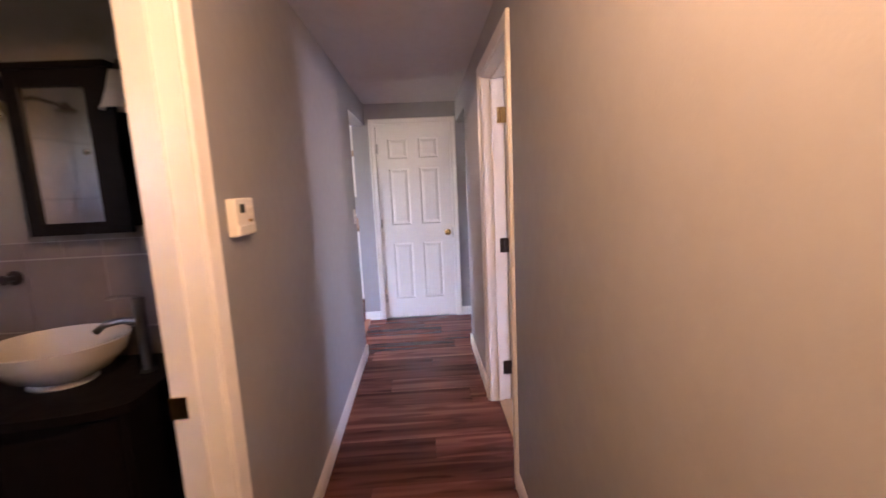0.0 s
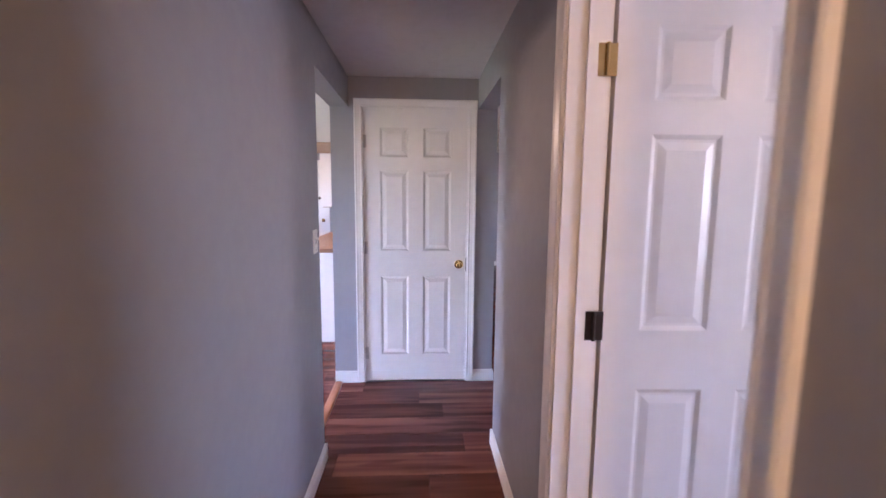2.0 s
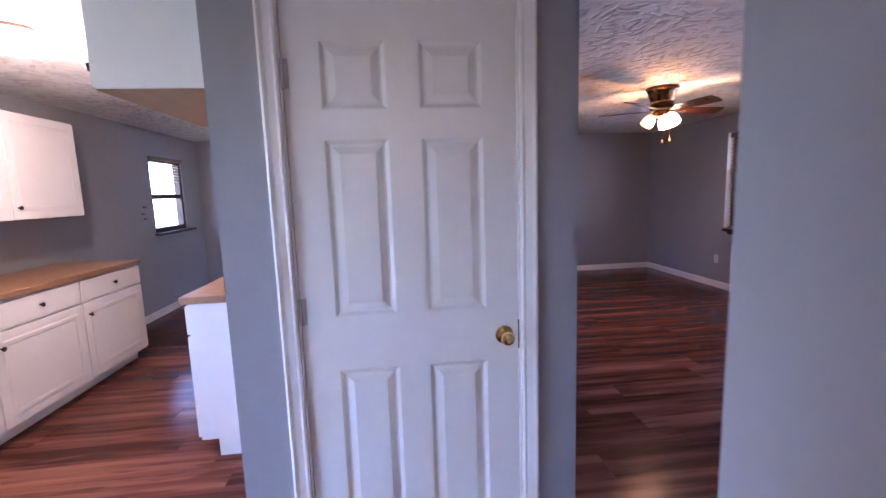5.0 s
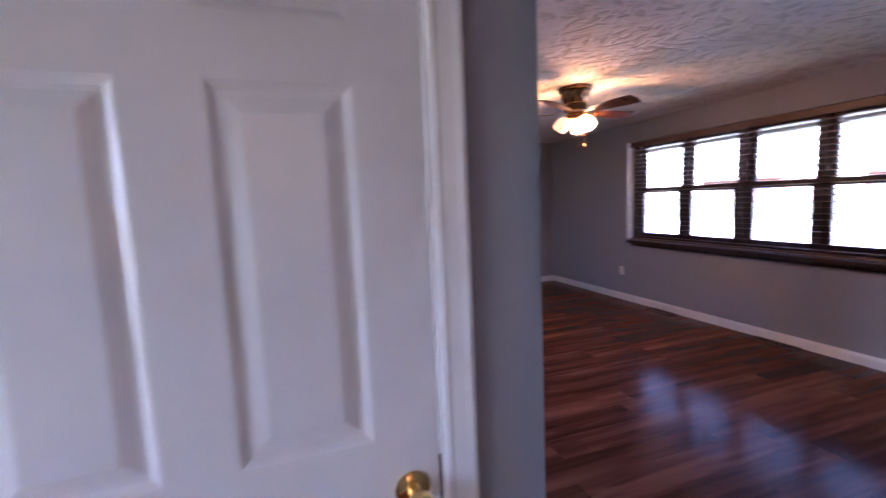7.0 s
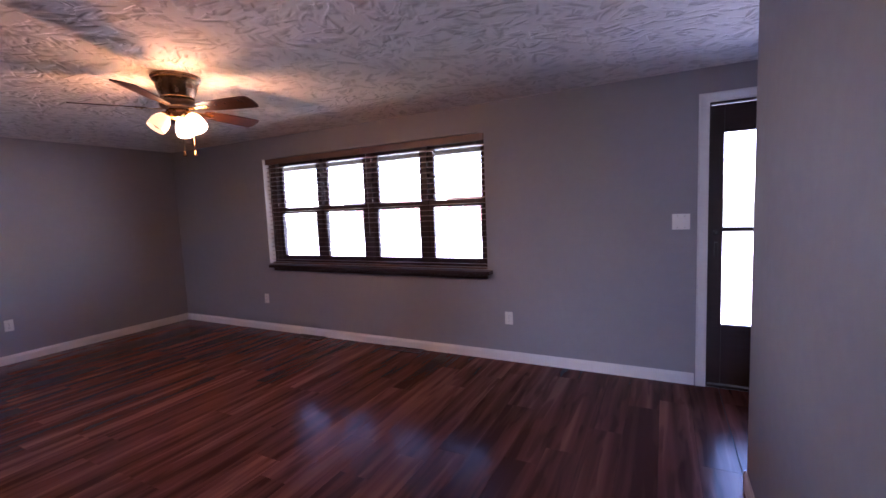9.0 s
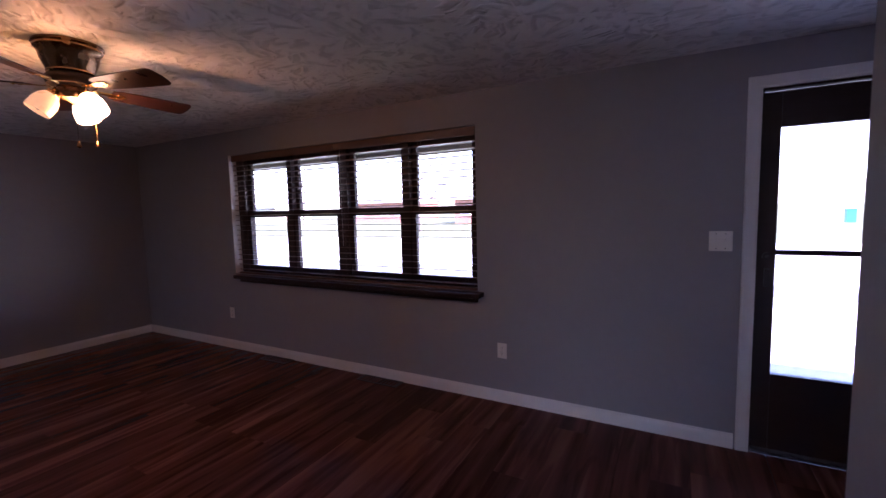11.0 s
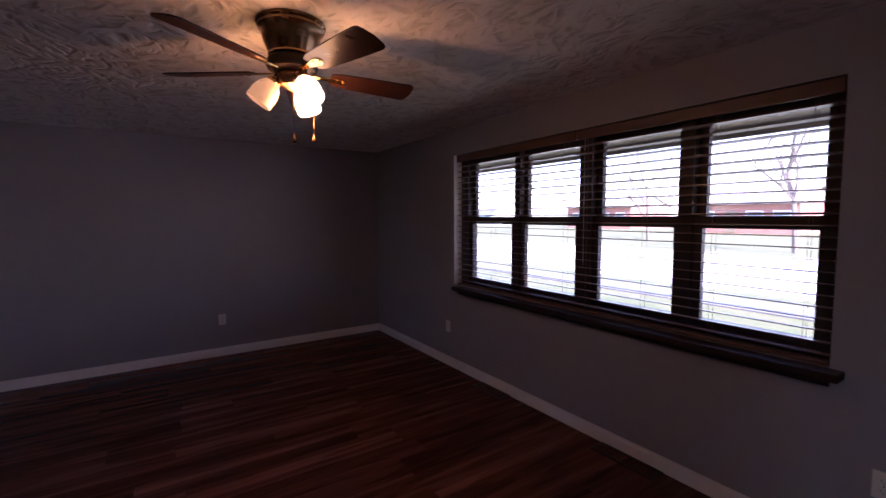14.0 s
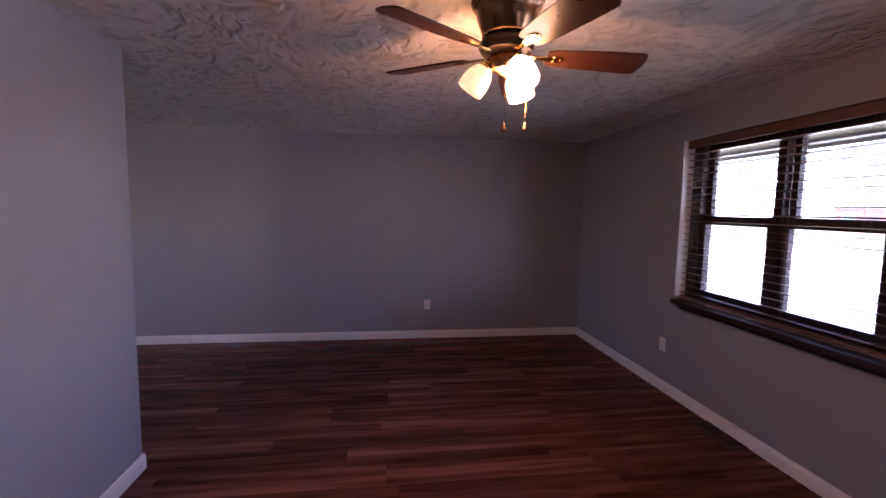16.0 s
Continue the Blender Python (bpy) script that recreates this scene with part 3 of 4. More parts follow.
# baseboards
for p, q, n in (((HL, 0.81), (HL, 3.22), (1, 0)), ((HR, -1.6), (HR, 1.44), (-1, 0)), ((HR, 2.357), (HR, 3.33), (-1, 0)), ((HL, -1.6), (HL, -0.08), (1, 0)),
                ((-0.64, 4.2), (-0.475, 4.2), (0, -1)), ((0.415, 4.2), (0.560, 4.2), (0, -1)), ((0.560, 4.187), (0.572, 7.413), (1, 0)),
                ((4.25, 3.615), (4.25, 9.75), (-1, 0)), ((-1.79, 9.75), (4.25, 9.75), (0, -1)), ((-3.05, 9.75), (-2.72, 9.75), (0, -1)), ((-3.05, 6.75), (-3.05, 9.75), (1, 0)),
                ((0.55, 3.46), (3.013, 3.46), (0, 1)), ((3.0, 2.2), (3.0, 3.473), (1, 0)), ((-0.653, 7.40), (0.585, 7.40), (0, 1)), ((0.55, 3.33), (0.55, 3.46), (1, 0)), ((HR - 0.013, 3.33), (0.55, 3.33), (0, 1)), ((-0.64, 3.22), (HL + 0.013, 3.22), (0, 1))):
    baseboard(p, q, n)

thing("threshold_strip", sweep(range(6), [[(x, y, z) for x, z in ((-0.645, 0.0), (-0.585, 0.0), (-0.588, 0.007), (-0.602, 0.012), (-0.628, 0.012), (-0.642, 0.007))] for y in (3.22, 4.2)]), OAK_STRIP, "reddish wooden transition strip on the floor", "transition strip")

# ---- picture window ----
win = empty("window_1", (4.25, 0, 0))
tagged(win, "wide dark-framed window of four double-hung units", "window", kind="structure")
Y0, Y1, Z0, Z1 = 5.24, 8.04, 0.825, 2.055
part("window_frame", boxes((0.088, 0.19, Y0, Y0 + 0.04, Z0 + 0.045, Z1 - 0.04), (0.088, 0.19, Y1 - 0.12, Y1, Z0 + 0.045, Z1 - 0.04), (0.088, 0.19, Y0, Y1, Z1 - 0.04, Z1), (0.088, 0.19, Y0, Y1, Z0, Z0 + 0.045)), DARK_WOOD, win)
part("window_sill", boxes((-0.093, 0.088, 5.19, 7.955, 0.787, 0.823), bevel=0.006), DARK_WOOD, win, "dark stained projecting sill")
part("reveal_lining", boxes((0.002, 0.088, Y1 - 0.008, Y1, 0.83, Z1)), WHITE, win, "white painted window reveal")
part("apron", boxes((-0.018, 0.0, 5.235, 7.95, 0.745, 0.786), bevel=0.003), DARK_WOOD, win)
edges = [Y0 + 0.04, 5.905, 6.585, 7.262, Y1 - 0.12]
for y, w in ((5.905, 0.06), (6.585, 0.095), (7.262, 0.06)):
    part("mullion", boxes((0.086, 0.18, y - w / 2, y + w / 2, Z0 + 0.045, Z1 - 0.04), bevel=0.003), DARK_WOOD, win)
for k in range(4):
    wl = (0.06, 0.095, 0.06)
    y0 = edges[k] + (wl[k - 1] / 2 if k > 0 else 0)
    y1 = edges[k + 1] - (wl[k] / 2 if k < 3 else 0)
    for name, x, z0, z1 in (("lower_sash", 0.100, Z0 + 0.045, 1.476), ("upper_sash", 0.137, 1.411, Z1 - 0.04)):
        s = 0.048
        ra, rb = (0.042, 0.065) if name == "lower_sash" else (0.065, 0.042)
        sash = part(name, boxes((x, x + 0.035, y0, y0 + s, z0, z1), (x, x + 0.035, y1 - s, y1, z0, z1), (x, x + 0.035, y0 + s, y1 - s, z0, z0 + ra), (x, x + 0.035, y0 + s, y1 - s, z1 - rb, z1)), DARK_WOOD, win)
        g = part("pane", boxes((x + 0.015, x + 0.019, y0 + s, y1 - s, z0 + ra, z1 - rb)), GLASS, sash, "clear glass pane")
        g.visible_shadow = False


def blind(y0, y1, label):
    """Wide-slat blind, slats level, hung inside the recess."""
    bl = empty("window_blind", (4.285, 0, 0))
    tagged(bl, label, "window blind", "blinds in the wide window")
    part("headrail", boxes((-0.02, 0.02, y0, y1, 2.0, 2.05), bevel=0.003), BLIND_WOOD, bl)
    part("valance", boxes((-0.033, -0.025, y0, y1, 1.985, 2.048), bevel=0.003), VALANCE, bl, "flat wooden valance")
    part("bottom_rail", boxes((-0.025, 0.025, y0 + 0.005, y1 - 0.005, 0.828, 0.845), bevel=0.003), BLIND_WOOD, bl)
    n = 22
    first = None
    for k in range(n):
        z = 0.872 + k * 0.0512
        if first is None:
            bm = boxes((-0.025, 0.025, y0 + 0.005, y1 - 0.005, -0.0024, 0.0024))
            first = finish("slat", bm, BLIND_WOOD)
        o = new("slat", first)
        o.parent = bl
        o.matrix_basis = pose(0, 0, z, 0, 4.6 + 1.5 * math.sin(k * 1.7 + y0), 0)
    for f in (0.07, 0.36, 0.64, 0.93):
        y = y0 + f * (y1 - y0)
        for x in (-0.024, 0.024):
            part("ladder_cord", tube([(x, y, 0.84), (x, y, 2.0)], 0.0012, 5), BLIND_WOOD, bl)
    part("tilt_cord", tube([(-0.036, y1 - 0.08, 1.985), (-0.038, y1 - 0.081, 1.5), (-0.036, y1 - 0.08, 1.15)], 0.0016, 5), SIDING, bl, "pale hanging pull cord")
    return bl


blind(5.247, 6.612, "dark wooden slat blind, slats open, over half the window")
blind(6.618, 7.993, "dark wooden slat blind, slats open, over half the window")

# kitchen window
kw = empty("window_2", (-3.05, 0, 0))
tagged(kw, "small dark-framed kitchen window with sill", "window", kind="structure")
part("window_frame", boxes((-0.10, -0.02, 8.43, 8.48, 1.03, 1.98), (-0.10, -0.02, 9.20, 9.25, 1.03, 1.98), (-0.10, -0.02, 8.48, 9.20, 1.92, 1.98), (-0.10, -0.02, 8.48, 9.20, 1.03, 1.09), (-0.10, -0.03, 8.48, 9.20, 1.45, 1.51)), DARK_WOOD, kw)
part("window_sill", boxes((-0.02, 0.07, 8.39, 9.36, 1.0, 1.03), bevel=0.004), DARK_WOOD, kw, "dark projecting sill")
for z0, z1 in ((1.09, 1.45), (1.51, 1.92)):
    g = part("pane", boxes((-0.062, -0.058, 8.48, 9.20, z0, z1)), GLASS, kw)
    g.visible_shadow = False
kb = empty("window_blind", (-3.04, 0, 0))
tagged(kb, "half-raised wooden slat blind in the kitchen window", "window blind")
part("headrail", boxes((-0.03, 0.01, 8.44, 9.24, 1.94, 1.978)), BLIND_WOOD, kb)
for k in range(7):
    part("slat", boxes((-0.03, 0.015, 8.45, 9.23, 1.68 + k * 0.037, 1.683 + k * 0.037)), OAK_STRIP, kb)
# unseen glass door added on the garden side of the kitchen to admit daylight
gd = empty("door_6", (-3.05, 0, 0))
tagged(gd, "unseen sliding glass garden door in white frame, added for daylight", "door", kind="structure")
part("frame", boxes((-0.11, -0.03, 2.40, 2.46, 0.0, 2.05), (-0.11, -0.03, 3.82, 3.88, 0.0, 2.05), (-0.11, -0.03, 2.46, 3.82, 1.99, 2.05), (-0.11, -0.03, 2.46, 3.82, 0.0, 0.05), (-0.10, -0.04, 3.11, 3.17, 0.05, 1.99)), WHITE, gd)
for y0, y1 in ((2.46, 3.11), (3.17, 3.82)):
    g = part("pane", boxes((-0.072, -0.068, y0, y1, 0.05, 1.99)), GLASS, gd)
    g.visible_shadow = False
# bedroom window, beyond the open door
bw = empty("window_3", (4.25, 0, 0))
tagged(bw, "white-framed bedroom window", "window", kind="structure")
part("window_frame", boxes((0.05, 0.12, -0.6, -0.55, 0.85, 2.0), (0.05, 0.12, 0.85, 0.9, 0.85, 2.0), (0.05, 0.12, -0.55, 0.85, 1.95, 2.0), (0.05, 0.12, -0.55, 0.85, 0.85, 0.9), (0.05, 0.12, 0.13, 0.17, 0.9, 1.95)), WHITE, bw)
# ---- ceiling fan ----
fan = empty("ceiling_fan", (2.385, 6.575, 2.308))
tagged(fan, "brass flush-mount ceiling fan with dark blades and lit shades", "ceiling fan")
part("motor_housing", lathe([(0.02, -0.013), (0.138, -0.013), (0.141, -0.024), (0.134, -0.032), (0.135, -0.041), (0.127, -0.050), (0.121, -0.060), (0.118, -0.075), (0.112, -0.096), (0.102, -0.122), (0.094, -0.142), (0.096, -0.150), (0.04, -0.155)], 40), OLD_BRASS, fan, "stepped antique brass housing", True)
part("rotor", lathe([(0.03, -0.154), (0.092, -0.158), (0.104, -0.172), (0.106, -0.190), (0.098, -0.206), (0.05, -0.212)], 32), BRONZE, fan, "dark rotor ring", True)
part("switch_housing", lathe([(0.03, -0.211), (0.062, -0.216), (0.066, -0.230), (0.066, -0.258), (0.058, -0.272), (0.03, -0.282), (0.008, -0.292), (0.004, -0.300)], 28), OLD_BRASS, fan, "", True)
outline = [(0.165, -0.040), (0.20, -0.052), (0.30, -0.060), (0.42, -0.066), (0.528, -0.069), (0.543, -0.062), (0.550, -0.045), (0.556, 0.0), (0.550, 0.045), (0.543, 0.062), (0.528, 0.069), (0.42, 0.066), (0.30, 0.060), (0.20, 0.052), (0.165, 0.040)]
for k in range(5):
    m = Matrix.Translation((0, 0, 0.012)) @ Matrix.Rotation(radians(1.5), 4, "Y") @ Matrix.Rotation(radians(-4 + 72 * k), 4, "Z")     # the worn rotor hangs a little askew
    tilt = Matrix.Rotation(radians(-13), 4, "X")
    bm = prism(outline, -0.003, 0.003)
    bmesh.ops.transform(bm, matrix=m @ Matrix.Translation((0, 0, -0.225)) @ tilt, verts=bm.verts)
    blade = part("blade", bm, BLADE_WOOD, fan, "dark mahogany fan blade")
    bm = prism([(0.085, -0.012), (0.13, -0.010), (0.16, -0.014), (0.20, -0.022), (0.225, -0.016), (0.235, 0.0), (0.225, 0.016), (0.20, 0.022), (0.16, 0.014), (0.13, 0.010), (0.085, 0.012)], -0.010, -0.004)
    for sx, sy in ((0.195, -0.012), (0.195, 0.012), (0.222, 0.0)):
        lathe([(0.004, -0.013), (0.004, -0.009)], 8, bm, Matrix.Translation((sx, sy, 0)))
    bmesh.ops.transform(bm, matrix=m @ Matrix.Translation((0, 0, -0.222)) @ tilt, verts=bm.verts)
    part("blade_iron", bm, BRASS, blade, "bright brass blade bracket")
for k, a in enumerate((165, -75, 45)):
    m = Matrix.Rotation(radians(a), 4, "Z") @ Matrix.Translation((0.062, 0, -0.238)) @ Matrix.Rotation(radians(-36), 4, "Y") @ Matrix.Rotation(radians(180), 4, "X")
    holder = part("lamp_holder", lathe([(0.014, -0.01), (0.016, 0.01), (0.026, 0.014), (0.030, 0.022), (0.029, 0.036)], 20, m=m), BRASS, fan, "brass lamp holder", True)
    part("shade", lathe([(0.028, 0.030), (0.034, 0.036), (0.046, 0.054), (0.053, 0.078), (0.055, 0.105), (0.054, 0.134), (0.052, 0.134), (0.053, 0.104), (0.050, 0.078), (0.042, 0.056), (0.026, 0.040)], 28, m=m), SHADE_DIM if k == 0 else SHADE_GLASS, fan, "frosted bell shade, lit warm", True)
    part("bulb", lathe([(0.012, 0.036), (0.016, 0.055), (0.027, 0.085), (0.029, 0.100), (0.022, 0.118), (0.006, 0.126)], 18, m=m), BULB_OFF if k == 0 else BULB, fan, "dark bulb" if k == 0 else "glowing bulb", True)
for dx, dy, z in ((-0.01, -0.035, 1.80), (0.085, 0.0, 1.815)):
    ch = part("pull_chain", tube([(dx, dy, -0.27), (dx, dy, z + 0.03 - 2.308)], 0.0009, 5), OLD_BRASS, fan, "thin brass pull chain")
    part("pull", lathe([(0.002, 0.03), (0.005, 0.026), (0.006, 0.014), (0.011, 0.006), (0.011, 0.0), (0.004, -0.004)], 12, m=Matrix.Translation((dx, dy, z - 2.308))), OLD_BRASS, ch, "small brass pull", True)
lamp("fan_lamp_light", (2.385, 6.575, 1.93), 0.85, (1.0, 0.45, 0.15), 0.04)
# added fill spot: stands in for the shades' upward glow on the ceiling
up = new("fan_glow_fill", bpy.data.lights.new("fan_glow_fill", "SPOT"))
up.data.energy, up.data.color, up.data.shadow_soft_size = 2.5, (1.0, 0.43, 0.10), 0.12
up.data.spot_size, up.data.spot_blend = radians(165), 1.0
up.matrix_world = look((2.385, 6.575, 1.95), (2.385, 6.576, 3.0))

# ---- plates on the walls ----


def plate(name, place, turn, w, label, cat, group, kind_of):
    """Plate in the local x-z plane, looking towards local -y."""
    ob = empty(name, place, turn)
    tagged(ob, label, cat, group)
    part("cover_plate", boxes((-w / 2, w / 2, -0.006, 0, -0.0575, 0.0575), bevel=0.0025), PLASTIC, ob)
    if kind_of == "outlet":
        for s in (-1, 1):
            part("receptacle", boxes((-0.016, 0.016, -0.0085, -0.005, s * 0.021 - 0.014, s * 0.021 + 0.014), bevel=0.0015), PLASTIC, ob)
            part("slots", boxes((-0.008, -0.006, -0.0092, -0.008, s * 0.021 - 0.003, s * 0.021 + 0.007), (0.006, 0.008, -0.0092, -0.008, s * 0.021 - 0.003, s * 0.021 + 0.006), (-0.002, 0.002, -0.0092, -0.008, s * 0.021 - 0.010, s * 0.021 - 0.006)), LCD, ob, "dark plug slots")
        part("screw", lathe([(0.003, 0), (0.003, 0.0012)], 8, m=Matrix.Translation((0, -0.006, 0)) @ Matrix.Rotation(radians(90), 4, "X")), CHROME, ob)
    else:
        xs = (0,) if kind_of == "switch" else (-0.023, 0.023)
        for x in xs:
            part("toggle_surround", boxes((x - 0.006, x + 0.006, -0.0075, -0.005, -0.013, 0.013)), GREY_PLASTIC if kind_of == "switch" else PLASTIC, ob)
            bm = boxes((x - 0.004, x + 0.004, -0.022, -0.006, -0.005, 0.005), bevel=0.0015)
            bmesh.ops.transform(bm, matrix=pose(0, 0, 0.005, -25), verts=bm.verts)
            part("toggle", bm, PLASTIC, ob, "small switch toggle")
            for z in (-0.042, 0.042):
                part("screw", lathe([(0.003, 0), (0.003, 0.0012)], 8, m=Matrix.Translation((x, -0.006, z)) @ Matrix.Rotation(radians(90), 4, "X")), CHROME, ob)
    return ob


plate("power_outlet", (4.25, 8.138, 0.392), -90, 0.072, "white duplex power outlet on grey wall under the window", "power outlet", "wall outlets", "outlet")
plate("power_outlet", (4.25, 5.05, 0.395), -90, 0.072, "white duplex power outlet on grey wall between window and door", "power outlet", "wall outlets", "outlet")
plate("power_outlet", (2.415, 9.75, 0.393), 0, 0.072, "white duplex power outlet on the far grey wall", "power outlet", "wall outlets", "outlet")
plate("light_switch", (4.25, 3.709, 1.227), -90, 0.116, "white double toggle switch plate beside the front door", "light switch", "", "double")
plate("light_switch", (HL, 3.125, 1.198), 90, 0.072, "white single toggle switch plate at the hall corner", "light switch", "", "switch")

th = empty("thermostat", (HL, 0.945, 1.358), 90)
tagged(th, "white digital thermostat on the hall wall", "thermostat")
part("case", boxes((-0.064, 0.064, -0.030, 0, -0.054, 0.054), bevel=0.006), PLASTIC, th)
part("display", boxes((-0.040, -0.006, -0.0315, -0.029, 0.012, 0.038)), LCD, th, "small dark display")
for x, z in ((0.026, 0.026), (0.044, 0.026), (0.026, 0.004), (0.044, 0.004)):
    part("button", boxes((x - 0.006, x + 0.006, -0.033, -0.029, z - 0.005, z + 0.005), bevel=0.001), PLASTIC, th)
part("lower_flap", boxes((-0.058, 0.058, -0.033, -0.029, -0.050, -0.022), bevel=0.0015), PLASTIC, th)
part("slide_switch", boxes((0.012, 0.030, -0.037, -0.029, -0.016, -0.008), bevel=0.002), BRASS, th, "small brownish slide switch")

# floor registers
for y0, y1 in ((7.22, 7.58), (5.93, 6.34)):
    reg = empty("floor_register", (4.175, (y0 + y1) / 2, 0.0))
    tagged(reg, "dark bronze slotted floor register by the wall", "floor register", "floor registers")
    L = (y1 - y0) / 2
    part("frame", boxes((-0.06, 0.06, -L, -L + 0.015, 0.0, 0.007), (-0.06, 0.06, L - 0.015, L, 0.0, 0.007), (-0.06, -0.047, -L + 0.015, L - 0.015, 0.0, 0.007), (0.047, 0.06, -L + 0.015, L - 0.015, 0.0, 0.007)), BRONZE, reg)
    for k in range(11):
        y = -L + 0.03 + k * (2 * L - 0.06) / 10
        part("vane", boxes((-0.047, 0.047, y - 0.005, y + 0.005, 0.001, 0.005)), BRONZE, reg)

# bedroom ceiling lamp, out of view, added as fixture for the fill light
bl = empty("ceiling_lamp", (1.9, 0.6, H_LIV))
tagged(bl, "unseen bedroom ceiling lamp with warm glass bowl, added as fill", "ceiling lamp")
part("canopy", lathe([(0.02, 0), (0.09, 0), (0.09, -0.015), (0.03, -0.03)], 24), BRASS, bl, "", True)
bowl = part("bowl", lathe([(0.03, -0.03), (0.13, -0.032), (0.14, -0.05), (0.12, -0.09), (0.07, -0.12), (0.004, -0.13)], 28), SHADE_GLASS, bl, "lit frosted glass bowl", True)

# hall ceiling lamp near the bathroom door
hl = empty("ceiling_lamp", (0.0, -0.10, H_HALL))
tagged(hl, "brass hall ceiling lamp with bare warm bulb", "ceiling lamp")
part("canopy", lathe([(0.01, 0), (0.06, 0), (0.062, -0.012), (0.04, -0.03), (0.018, -0.05), (0.018, -0.08)], 24), BRASS, hl, "", True)
part("bulb", lathe([(0.013, -0.08), (0.016, -0.10), (0.028, -0.13), (0.028, -0.15), (0.006, -0.175)], 18), BULB, hl, "glowing bulb", True)
for ob in hl.children:
    ob.visible_shadow = False
# ---- kitchen ----


def cabinet_front(bm_out, y0, y1, z0, z1, x, s, knob, parent, name):
    """Raised-panel door or drawer front on the plane x, looking along s in x."""
    t = 0.018
    d = part(name, boxes((min(x, x + s * t), max(x, x + s * t), y0, y1, z0, z1), bevel=0.003), CABINET, parent)
    if z1 - z0 > 0.25:
        u = 0.055
        bm = bmesh.new()
        prev = None
        for a, h in ((0, 0.0005), (0.008, 0.004), (0.03, 0.004), (0.036, 0.001)):
            r = [bm.verts.new((x + s * (t + h), yy, zz)) for yy, zz in ((y0 + u + a, z0 + u + a), (y1 - u - a, z0 + u + a), (y1 - u - a, z1 - u - a), (y0 + u + a, z1 - u - a))]
            if prev:
                for k in range(4):
                    bm.faces.new((prev[k], prev[(k + 1) % 4], r[(k + 1) % 4], r[k]))
            prev = r
        bm.faces.new(prev)
        part("raised_panel", bm, CABINET, d)
    m = Matrix.Translation((x + s * t, *knob)) @ Matrix.Rotation(radians(90 * s), 4, "Y")
    part("knob", lathe([(0.006, 0), (0.006, 0.012), (0.014, 0.018), (0.015, 0.024), (0.008, 0.029)], 14, m=m), BRONZE, d, "dark round knob", True)


def base_unit(y0, y1, front, back, s, label):
    ob = empty("base_cabinet", (0, 0, 0))
    tagged(ob, label, "base cabinet", "kitchen base cabinets")
    lo, hi = min(front, back), max(front, back)
    kick = front - s * 0.09
    part("body", boxes((lo, hi, y0, y1, 0.10, 0.875)), CABINET, ob)
    part("toe_kick", boxes((min(kick, back), max(kick, back), y0, y1, 0.0, 0.10)), CABINET, ob)
    c = (y0 + y1) / 2
    cabinet_front(None, y0 + 0.006, y1 - 0.006, 0.705, 0.862, front, s, (c, 0.785), ob, "drawer_front")
    cabinet_front(None, y0 + 0.006, y1 - 0.006, 0.115, 0.693, front, s, (y0 + 0.05, 0.60), ob, "door")
    return ob


def wall_unit(y0, y1, z0, z1, front, back, s, label, doors=1):
    ob = empty("wall_cabinet", (0, 0, 0))
    tagged(ob, label, "wall cabinet", "kitchen wall cabinets")
    part("body", boxes((min(front, back), max(front, back), y0, y1, z0 + 0.006, z1)), CABINET, ob)
    part("underside", boxes((min(front, back), max(front, back), y0, y1, z0, z0 + 0.005)), BARE_WOOD, ob, "unpainted wooden underside")
    w = (y1 - y0) / doors
    for k in range(doors):
        cabinet_front(None, y0 + k * w + 0.005, y0 + (k + 1) * w - 0.005, z0 + 0.01, z1 - 0.01, front, s, (y0 + k * w + 0.04, z0 + 0.09), ob, "door")
    return ob


base_unit(5.12, 5.72, -1.205, -0.64, -1, "white kitchen base cabinet with plain end panel")
base_unit(5.72, 6.32, -1.205, -0.64, -1, "white kitchen base cabinet under brown worktop")
base_unit(6.32, 7.0, -1.205, -0.64, -1, "white kitchen base cabinet under brown worktop")
tagged(part("worktop", boxes((-1.235, -0.64, 5.10, 7.0, 0.877, 0.917), bevel=0.006), COUNTER), "brown laminate worktop on white base cabinets", "worktop")
wall_unit(4.45, 5.295, 1.82, 2.292, -1.10, -0.64, -1, "short white wall cabinet above the fridge space", 2)
wall_unit(5.30, 5.9, 1.30, 2.292, -0.95, -0.64, -1, "tall white kitchen wall cabinet")
wall_unit(5.9, 6.6, 1.30, 2.292, -0.95, -0.64, -1, "tall white kitchen wall cabinet")
for k in range(4):
    base_unit(3.90 + 0.7375 * k, 3.90 + 0.7375 * (k + 1), -2.42, -3.05, 1, "white raised-panel base cabinet with dark knob")
tagged(part("worktop", boxes((-3.05, -2.39, 3.88, 6.87, 0.877, 0.917), bevel=0.006), COUNTER), "brown laminate worktop along the kitchen wall", "worktop")
tagged(part("backsplash", boxes((-3.05, -3.03, 3.88, 5.98, 0.918, 1.02), bevel=0.006), COUNTER), "low brown laminate backsplash on the worktop", "backsplash")
for y0, y1 in ((4.70, 5.37), (5.37, 6.04), (6.04, 6.72)):
    wall_unit(y0, y1, 1.32, 2.08, -2.72, -3.05, 1, "white raised-panel wall cabinet with dark knob")
kl = empty("ceiling_lamp", (-1.9, 5.2, H_LIV))
tagged(kl, "dark bronze kitchen ceiling lamp with glass bowl", "ceiling lamp")
part("canopy", lathe([(0.02, 0), (0.09, 0), (0.09, -0.015), (0.03, -0.03)], 24), BRONZE, kl, "", True)
